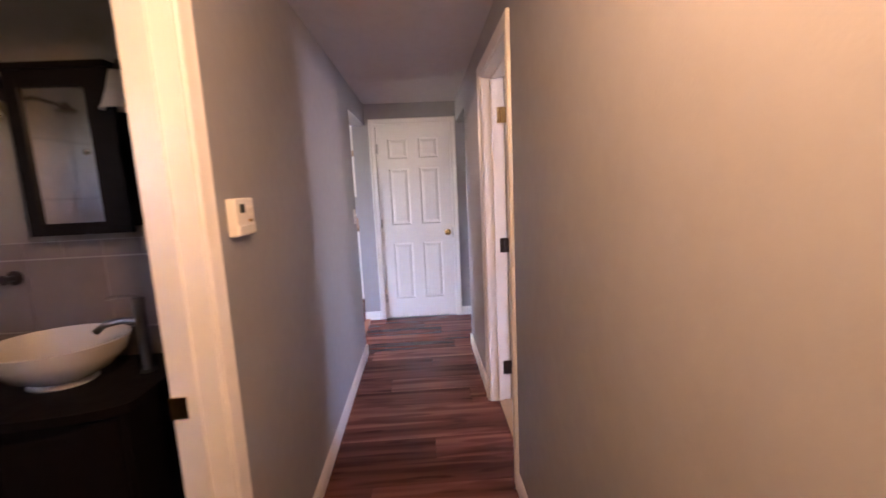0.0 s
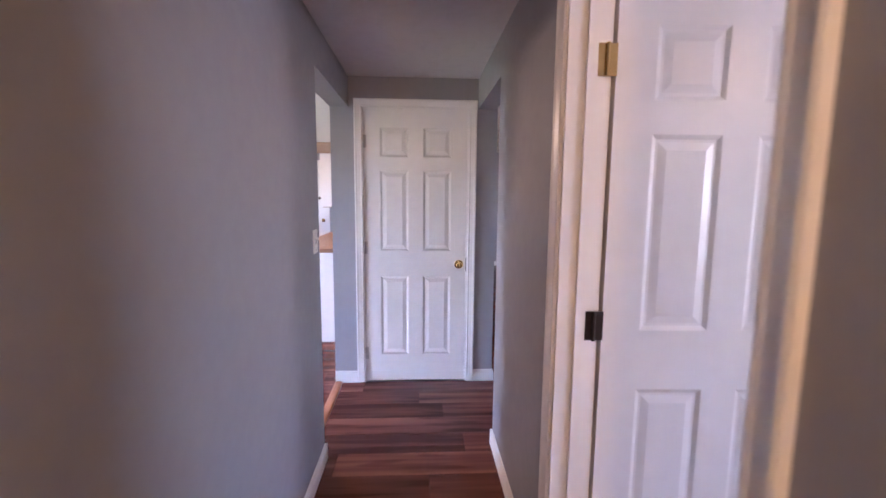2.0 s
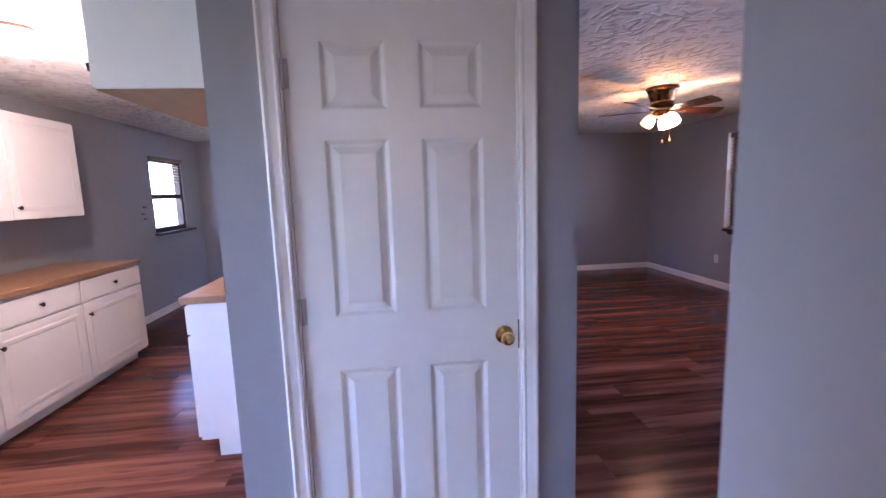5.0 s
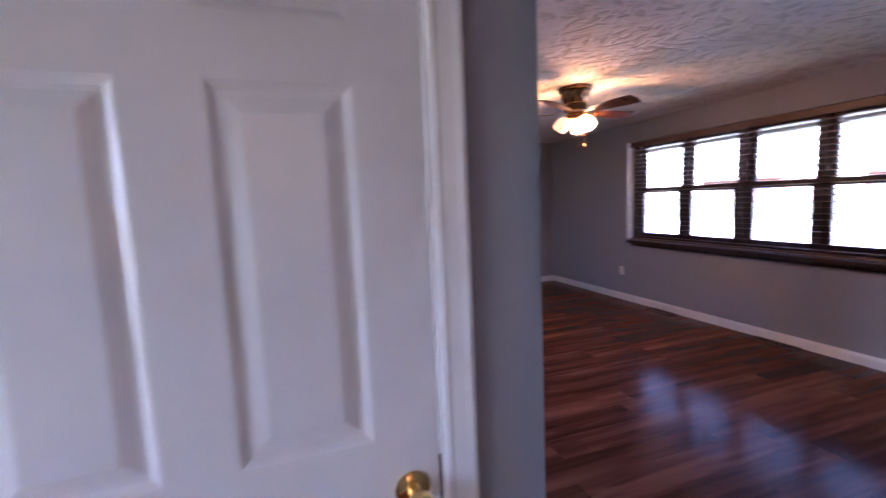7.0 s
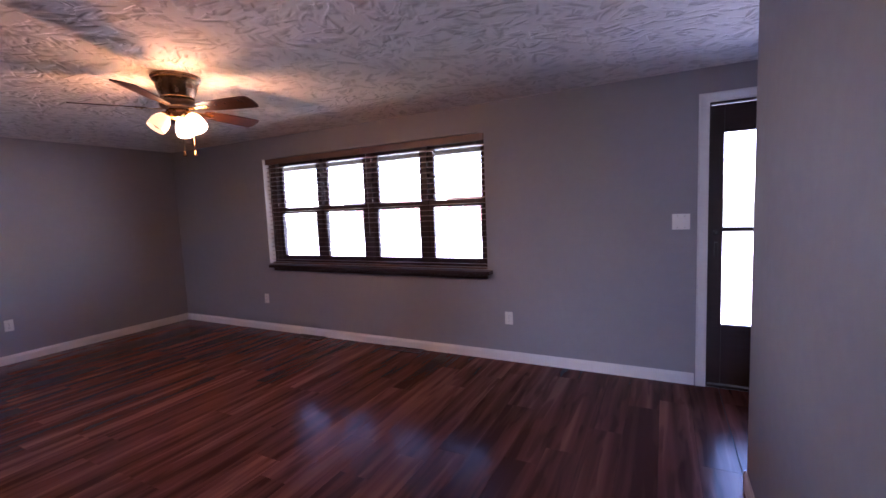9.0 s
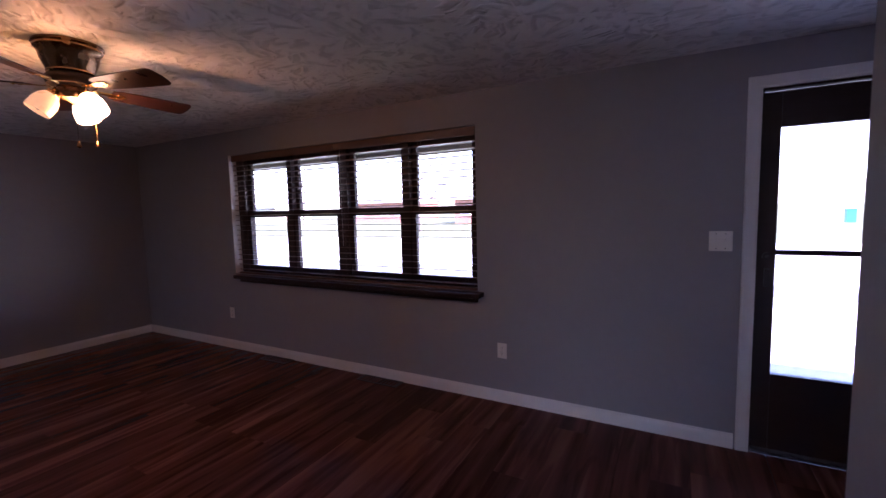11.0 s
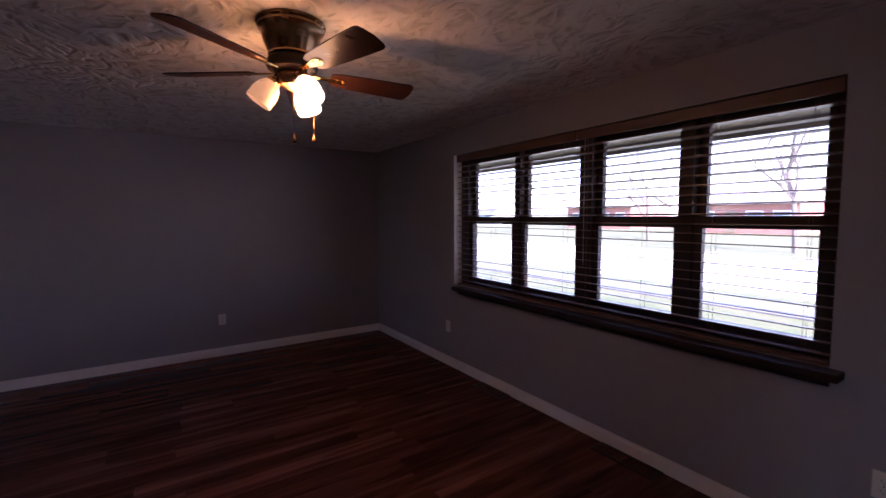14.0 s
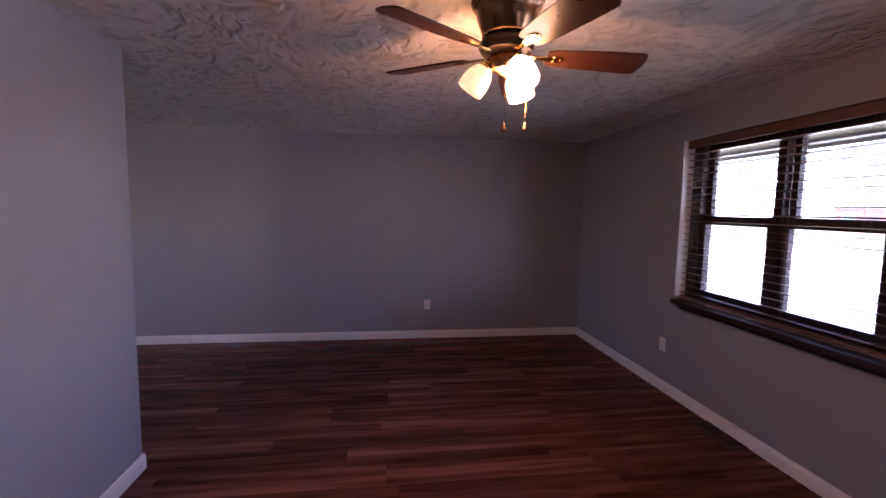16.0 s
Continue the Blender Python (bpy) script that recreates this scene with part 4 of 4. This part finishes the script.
bowl = part("bowl", lathe([(0.03, -0.03), (0.13, -0.032), (0.14, -0.05), (0.12, -0.09), (0.07, -0.12), (0.004, -0.13)], 28), SHADE_GLASS, kl, "lit frosted glass bowl", True)
bowl.visible_shadow = False
plate("power_outlet", (-0.64, 6.9, 1.08), -90, 0.072, "white outlet above the worktop", "power outlet", "", "outlet")
hooks = empty("key_hooks", (-3.05, 8.2, 1.32), 90)
tagged(hooks, "small dark key hooks on the kitchen wall", "key hooks")
for z in (-0.1, -0.04, 0.04):
    part("hook", lathe([(0.012, 0), (0.012, 0.006), (0.004, 0.012), (0.004, 0.03), (0.009, 0.034)], 12, m=Matrix.Translation((0.02 * math.sin(z * 40), 0, z)) @ Matrix.Rotation(radians(90), 4, "X")), BRONZE, hooks)

# ---- bathroom ----


def tile_field(name, label, origin, along, n, cols, rows, tw, thh, z0, mat):
    """Tiles with recessed joints; origin is the lower corner, along and n are unit directions in plan."""
    ox, oy = origin
    g = 0.003
    L, Ht = cols * tw, rows * thh
    bm = bmesh.new()
    p0 = (ox, oy)
    p1 = (ox + along[0] * L + n[0] * 0.004, oy + along[1] * L + n[1] * 0.004)
    box(bm, min(p0[0], p1[0]), max(p0[0], p1[0]), min(p0[1], p1[1]), max(p0[1], p1[1]), z0, z0 + Ht)
    ob = thing(name, bm, GROUT, label, "wall tiles", kind="structure")
    q0 = (along[0] * g + n[0] * 0.004, along[1] * g + n[1] * 0.004)
    q1 = (along[0] * (tw - g) + n[0] * 0.009, along[1] * (tw - g) + n[1] * 0.009)
    me = finish("tile", boxes((min(q0[0], q1[0]), max(q0[0], q1[0]), min(q0[1], q1[1]), max(q0[1], q1[1]), g, thh - g)), mat)
    for i in range(cols):
        for j in range(rows):
            o = new("tile", me)
            o.parent = ob
            o.location = (ox + along[0] * i * tw, oy + along[1] * i * tw, z0 + j * thh)
    return ob


tile_field("tile_wainscot", "beige stone tile wainscot on the bathroom wall", (-2.2, 1.45), (1, 0), (0, -1), 5, 4, 0.312, 0.30, 0.0, TILE)
tile_field("tile_border", "narrow beige border row above the bathroom tiles", (-2.2, 1.45), (1, 0), (0, -1), 10, 1, 0.156, 0.07, 1.2, TILE)
tile_field("shower_tiles", "pale marbled shower wall tiles", (-2.2, -0.75), (0, 1), (1, 0), 4, 6, 0.42, 0.36, 0.0, PALE_TILE)

van = empty("vanity_cabinet", (-1.35, 1.45, 0))
tagged(van, "dark espresso wood bathroom vanity against the tiles", "vanity")
part("body", boxes((-0.42, 0.40, -0.46, -0.012, 0.0, 0.745), bevel=0.004), ESPRESSO, van)
bow = [(0.43 * math.cos(radians(a)) - 0.01, -0.43 - 0.11 * math.sin(radians(a))) for a in range(0, 181, 12)]
part("top", prism([(-0.44, -0.012), *bow[::-1], (0.42, -0.012)], 0.746, 0.776), ESPRESSO, van, "bow-fronted dark top")
for x0, x1 in ((-0.40, -0.015), (-0.005, 0.38)):
    d = part("door", boxes((x0, x1, -0.478, -0.461, 0.06, 0.73), bevel=0.004), ESPRESSO, van)
    part("knob", lathe([(0.005, 0), (0.005, 0.012), (0.013, 0.02), (0.006, 0.026)], 12, m=Matrix.Translation((x1 - 0.04 if x0 < -0.1 else x0 + 0.04, -0.478, 0.45)) @ Matrix.Rotation(radians(90), 4, "X")), BRONZE, d, "", True)
sink = thing("vessel_sink", lathe([(0.105, 0), (0.112, 0.006), (0.108, 0.014), (0.098, 0.020), (0.165, 0.052), (0.215, 0.105), (0.232, 0.155), (0.226, 0.158), (0.208, 0.108), (0.16, 0.055), (0.06, 0.024), (0.004, 0.02)], 40), PORCELAIN, "white round porcelain vessel sink on the vanity", "vessel sink", smooth=True)
sink.location = (-1.30, 1.20, 0.777)
sink.scale = (1.0, 0.85, 1.0)
part("drain", lathe([(0.022, 0.021), (0.022, 0.027), (0.012, 0.029)], 18), CHROME, sink, "round metal drain", True)
fa = empty("faucet", (-1.03, 1.25, 0.777))
tagged(fa, "tall dull nickel vessel faucet beside the sink", "faucet")
part("column", lathe([(0.026, 0), (0.026, 0.008), (0.020, 0.012), (0.019, 0.25), (0.021, 0.255), (0.021, 0.285), (0.012, 0.29)], 20), DULL_NICKEL, fa, "", True)
part("spout", tube([(0, 0, 0.20), (-0.06, -0.01, 0.205), (-0.12, -0.02, 0.195), (-0.15, -0.025, 0.17)], 0.012, 10), DULL_NICKEL, fa, "", True)
part("lever", tube([(0.01, 0, 0.288), (-0.05, -0.01, 0.297), (-0.10, -0.02, 0.292)], 0.007, 8), DULL_NICKEL, fa, "", True)
mc = empty("medicine_cabinet", (0, 1.45, 0))
tagged(mc, "dark-framed mirrored medicine cabinet on bathroom wall", "medicine cabinet")
part("case", boxes((-1.415, -1.075, -0.10, 0.0, 1.32, 1.88)), ESPRESSO, mc)
part("frame", boxes((-1.43, -1.385, -0.125, -0.101, 1.30, 1.895), (-1.155, -1.06, -0.125, -0.101, 1.30, 1.895), (-1.385, -1.155, -0.125, -0.101, 1.835, 1.895), (-1.385, -1.155, -0.125, -0.101, 1.30, 1.345), bevel=0.003), ESPRESSO, mc)
part("cornice", boxes((-1.445, -1.065, -0.135, 0.0, 1.896, 1.92), bevel=0.004), ESPRESSO, mc)
part("mirror", boxes((-1.385, -1.155, -0.112, -0.106, 1.345, 1.835)), MIRROR, mc, "mirror glass")
part("knob", lathe([(0.005, 0), (0.005, 0.01), (0.011, 0.018), (0.005, 0.024)], 12, m=Matrix.Translation((-1.168, -0.125, 1.60)) @ Matrix.Rotation(radians(90), 4, "X")), CHROME, mc, "", True)
for x in (-1.52, -1.03):
    sc = empty("wall_sconce", (x, 1.45, 1.86))
    tagged(sc, "unlit bronze wall sconce with frosted bell shade", "wall sconce", "sconces beside the mirror")
    part("back_plate", lathe([(0.05, 0), (0.05, 0.008), (0.03, 0.018)], 20, m=Matrix.Rotation(radians(90), 4, "X")), BRONZE, sc, "", True)
    part("arm", tube([(0, -0.015, 0), (0, -0.06, 0.05), (0, -0.11, 0.055), (0, -0.13, 0.02)], 0.009, 8), BRONZE, sc, "", True)
    part("shade", lathe([(0.02, 0.02), (0.026, 0.0), (0.036, -0.04), (0.052, -0.09), (0.064, -0.115), (0.061, -0.115), (0.048, -0.088), (0.032, -0.04), (0.018, 0.01)], 24, m=Matrix.Translation((0, -0.13, 0))), SHADE_OFF, sc, "frosted glass bell shade", True)
tr = empty("towel_ring", (-1.62, 1.441, 1.13))
tagged(tr, "dark bronze towel holder on the bathroom tiles", "towel ring")
part("post", lathe([(0.03, 0), (0.03, 0.008), (0.012, 0.014), (0.012, 0.05), (0.02, 0.055)], 18, m=Matrix.Rotation(radians(90), 4, "X")), BRONZE, tr, "", True)
sh = empty("shower_head", (-2.19, 0.45, 1.98), -90)
tagged(sh, "dark shower head on an arm at the tiled wall", "shower head")
part("arm", tube([(0, 0, 0), (0, 0.12, 0.02), (0.02, 0.26, -0.03)], 0.009, 8), BRONZE, sh, "", True)
part("head", lathe([(0.012, 0.02), (0.02, 0.0), (0.05, -0.02), (0.05, -0.03)], 20, m=Matrix.Translation((0.02, 0.27, -0.03))), BRONZE, sh, "", True)

# ---- outside ----
ground = thing("ground", boxes((-300, 300, -300, 300, -0.36, -0.30)), LAWN, "thin early spring lawn reaching to the horizon", "lawn", kind="structure")
slab("foundation", CONCRETE, "concrete house foundation", "foundation", (-3.2, 4.5, -1.9, 9.9, -0.30, -0.10))
slab("porch", CONCRETE, "pale concrete porch slab before the front door", "porch", (4.5, 6.2, 1.5, 4.6, -0.30, -0.06))
slab("driveway", CONCRETE, "pale concrete driveway across the lawn", "driveway", (6.2, 13, -3.2, 3.6, -0.30, -0.285))
slab("road", PALE_ROAD, "sun-bleached pale concrete street beyond the lawn", "road", (13, 23.5, -200, 200, -0.30, -0.28))
slab("pavement", ASPHALT, "grey asphalt footpath along the street", "pavement", (10.9, 12.0, -200, 200, -0.30, -0.27))


def house(x, y, w, d, h, label, wallmat):
    ob = empty("house", (x, y, -0.3))
    tagged(ob, label, "house", "houses across the street")
    part("wall", boxes((0, d, -w / 2, w / 2, 0, h)), wallmat, ob)
    bm = bmesh.new()
    pr = [(-0.5, h - 0.1), (d / 2, h + 1.5), (d + 0.5, h - 0.1), (d + 0.5, h + 0.05), (d / 2, h + 1.65), (-0.5, h + 0.05)]
    a = [bm.verts.new((px, -w / 2 - 0.25, pz)) for px, pz in pr]
    b = [bm.verts.new((px, w / 2 + 0.25, pz)) for px, pz in pr]
    for k in range(6):
        bm.faces.new((a[k], a[(k + 1) % 6], b[(k + 1) % 6], b[k]))
    bm.faces.new(a[::-1])
    bm.faces.new(b)
    part("roof", bm, ROOFING, ob)
    gb = bmesh.new()
    tri = [[gb.verts.new((px, py, pz)) for px, pz in ((0, h + 0.003), (d, h + 0.003), (d / 2, h + 1.44))] for py in (-w / 2, w / 2)]
    gb.faces.new(tri[0])
    gb.faces.new(tri[1])
    for k in range(3):
        gb.faces.new((tri[0][k], tri[0][(k + 1) % 3], tri[1][(k + 1) % 3], tri[1][k]))
    part("gable", gb, SIDING, ob, "pale gable boards")
    for f in (-0.36, -0.12, 0.34):
        wdw = part("window", boxes((-0.05, 0.0, f * w - 0.7, f * w + 0.7, 0.95, 2.15)), WHITE, ob, "white-framed window")
        part("pane", boxes((-0.06, -0.05, f * w - 0.6, f * w + 0.6, 1.05, 2.05)), GREY_PLASTIC, wdw)
    part("door", boxes((-0.05, 0.0, 0.10 * w - 0.5, 0.10 * w + 0.5, 0.1, 2.2)), FASCIA, ob)
    return ob


house(48, 23, 9, 9, 2.9, "single-storey red brick house with grey roof", BRICK)
house(52, 42, 10, 9, 2.9, "single-storey red brick house with grey roof", BRICK)
house(55, -30, 14, 9, 2.9, "single-storey pale sided house with grey roof", SIDING)
house(58, 78, 15, 9, 2.9, "single-storey pale sided house with grey roof", SIDING)


def tree(x, y, h, seed):
    rnd = random.Random(seed)
    ob = empty("tree", (x, y, -0.3))
    tagged(ob, "bare leafless street tree with thin spreading twigs", "tree", "bare trees outside")
    trunk = bmesh.new()
    crown = bmesh.new()

    def grow(bm, p, d, length, r, level):
        pts = [p]
        for i in range(3):
            d = (d + Vector((rnd.uniform(-.18, .18), rnd.uniform(-.18, .18), rnd.uniform(-.02, .14)))).normalized()
            p = p + d * length / 3
            pts.append(p)
        tube(pts, r, 6 if level < 2 else 4, bm, 0.6)
        if level < 4:
            for k in range(4 if level else 5):
                q = pts[rnd.choice((1, 2, 3, 3))]
                nd = (d + Vector((rnd.uniform(-1, 1), rnd.uniform(-1, 1), rnd.uniform(-0.1, 0.7)))).normalized()
                grow(crown, q, nd, length * rnd.uniform(0.5, 0.72), r * 0.5, level + 1)
    grow(trunk, Vector((0, 0, -0.05)), Vector((0, 0, 1)), h * 0.42, h * 0.015, 0)
    part("trunk", trunk, BARK, ob)
    part("crown", crown, BARK, ob, "bare branches and twigs")


tree(26.3, 12.1, 9.0, 3)
tree(30.6, 21.8, 9.0, 5)
tree(35, 2, 9.0, 8)
tree(33, 37, 9.0, 12)
can = empty("wheelie_bin", (44, -7.5, -0.3))
tagged(can, "teal plastic wheelie bin by the street", "wheelie bin")
part("body", prism([(-0.28, -0.28), (0.28, -0.28), (0.28, 0.28), (-0.28, 0.28)], 0.0, 0.95), CAR_PAINT, can)
part("lid", boxes((-0.32, 0.32, -0.31, 0.31, 0.951, 1.02), bevel=0.02), CAR_PAINT, can)


def shrub(x, y, r, seed):
    rnd = random.Random(seed)
    bm = bmesh.new()
    for k in range(700):
        v = Vector((rnd.gauss(0, 1), rnd.gauss(0, 1), abs(rnd.gauss(0, 1)))).normalized() * r * rnd.uniform(0.45, 1.0)
        v.z *= 0.9
        s = rnd.uniform(0.02, 0.045)
        u = Vector((rnd.uniform(-1, 1), rnd.uniform(-1, 1), rnd.uniform(-1, 1))).normalized()
        w = u.orthogonal().normalized()
        bm.faces.new([bm.verts.new(v + c) for c in (-u * s, w * s * 0.5, u * s, -w * s * 0.5)])
    ob = thing("shrub", bm, SHRUB, "low leafy shrub beside the porch", "shrub", "shrubs by the porch")
    ob.location = (x, y, -0.3)


shrub(6.9, 9.4, 0.55, 21)
shrub(6.9, 10.9, 0.6, 22)

# ---- floor boards, last ----
floor = thing("floor", boxes((-0.575, 0.475, -1.6, 3.46, -0.1, -0.008), (-0.585, 4.25, 3.46, 4.2, -0.1, -0.008), (0.55, 4.25, 4.2, 7.4, -0.1, -0.008), (-3.05, 4.25, 7.4, 9.75, -0.1, -0.008), (-3.05, -0.645, 1.70, 7.4, -0.1, -0.008), (3.0, 4.25, 2.2, 3.46, -0.1, -0.008)), SUBFLOOR, "dark reddish-brown laminate plank floor", "floor", kind="structure")
PW, PL = 0.192, 1.24
cache = {}


def lay(x0, x1, y0, y1):
    rnd = random.Random(7)
    j = math.floor(y0 / PW)
    while j * PW < y1 - 1e-6:
        ya, yb = max(y0, j * PW), min(y1, (j + 1) * PW)
        off = random.Random(j * 31 + 5).uniform(0, PL)
        i = math.floor((x0 - off) / PL)
        while i * PL + off < x1 - 1e-6:
            xa, xb = max(x0, i * PL + off), min(x1, (i + 1) * PL + off)
            if yb - ya > 0.006 and xb - xa > 0.01:
                key = (round(xb - xa, 3), round(yb - ya, 3))
                if key not in cache:
                    w, d, c = (xb - xa) / 2 - 0.0002, (yb - ya) / 2 - 0.0002, 0.0005
                    bm = bmesh.new()
                    lo = [bm.verts.new((sx * w, sy * d, -0.008)) for sx, sy in ((-1, -1), (1, -1), (1, 1), (-1, 1))]
                    md = [bm.verts.new((sx * w, sy * d, -0.0012)) for sx, sy in ((-1, -1), (1, -1), (1, 1), (-1, 1))]
                    hi = [bm.verts.new((sx * (w - c), sy * (d - c), 0)) for sx, sy in ((-1, -1), (1, -1), (1, 1), (-1, 1))]
                    for a, b in ((lo, md), (md, hi)):
                        for k in range(4):
                            bm.faces.new((a[k], a[(k + 1) % 4], b[(k + 1) % 4], b[k]))
                    bm.faces.new(hi)
                    cache[key] = finish("plank", bm, BOARDS)
                o = new("plank", cache[key])
                o.parent = floor
                o.location = ((xa + xb) / 2, (ya + yb) / 2, 0)
            i += 1
        j += 1


lay(-0.51, 0.475, -1.6, 3.33)
lay(-0.585, 4.25, 3.46, 4.2)
lay(-0.585, 0.55, 3.33, 3.46)
lay(0.562, 4.25, 4.2, 7.4)
lay(-3.05, 4.25, 7.4, 9.75)
lay(-3.05, -0.645, 1.70, 7.4)
lay(3.0, 4.25, 2.2, 3.46)
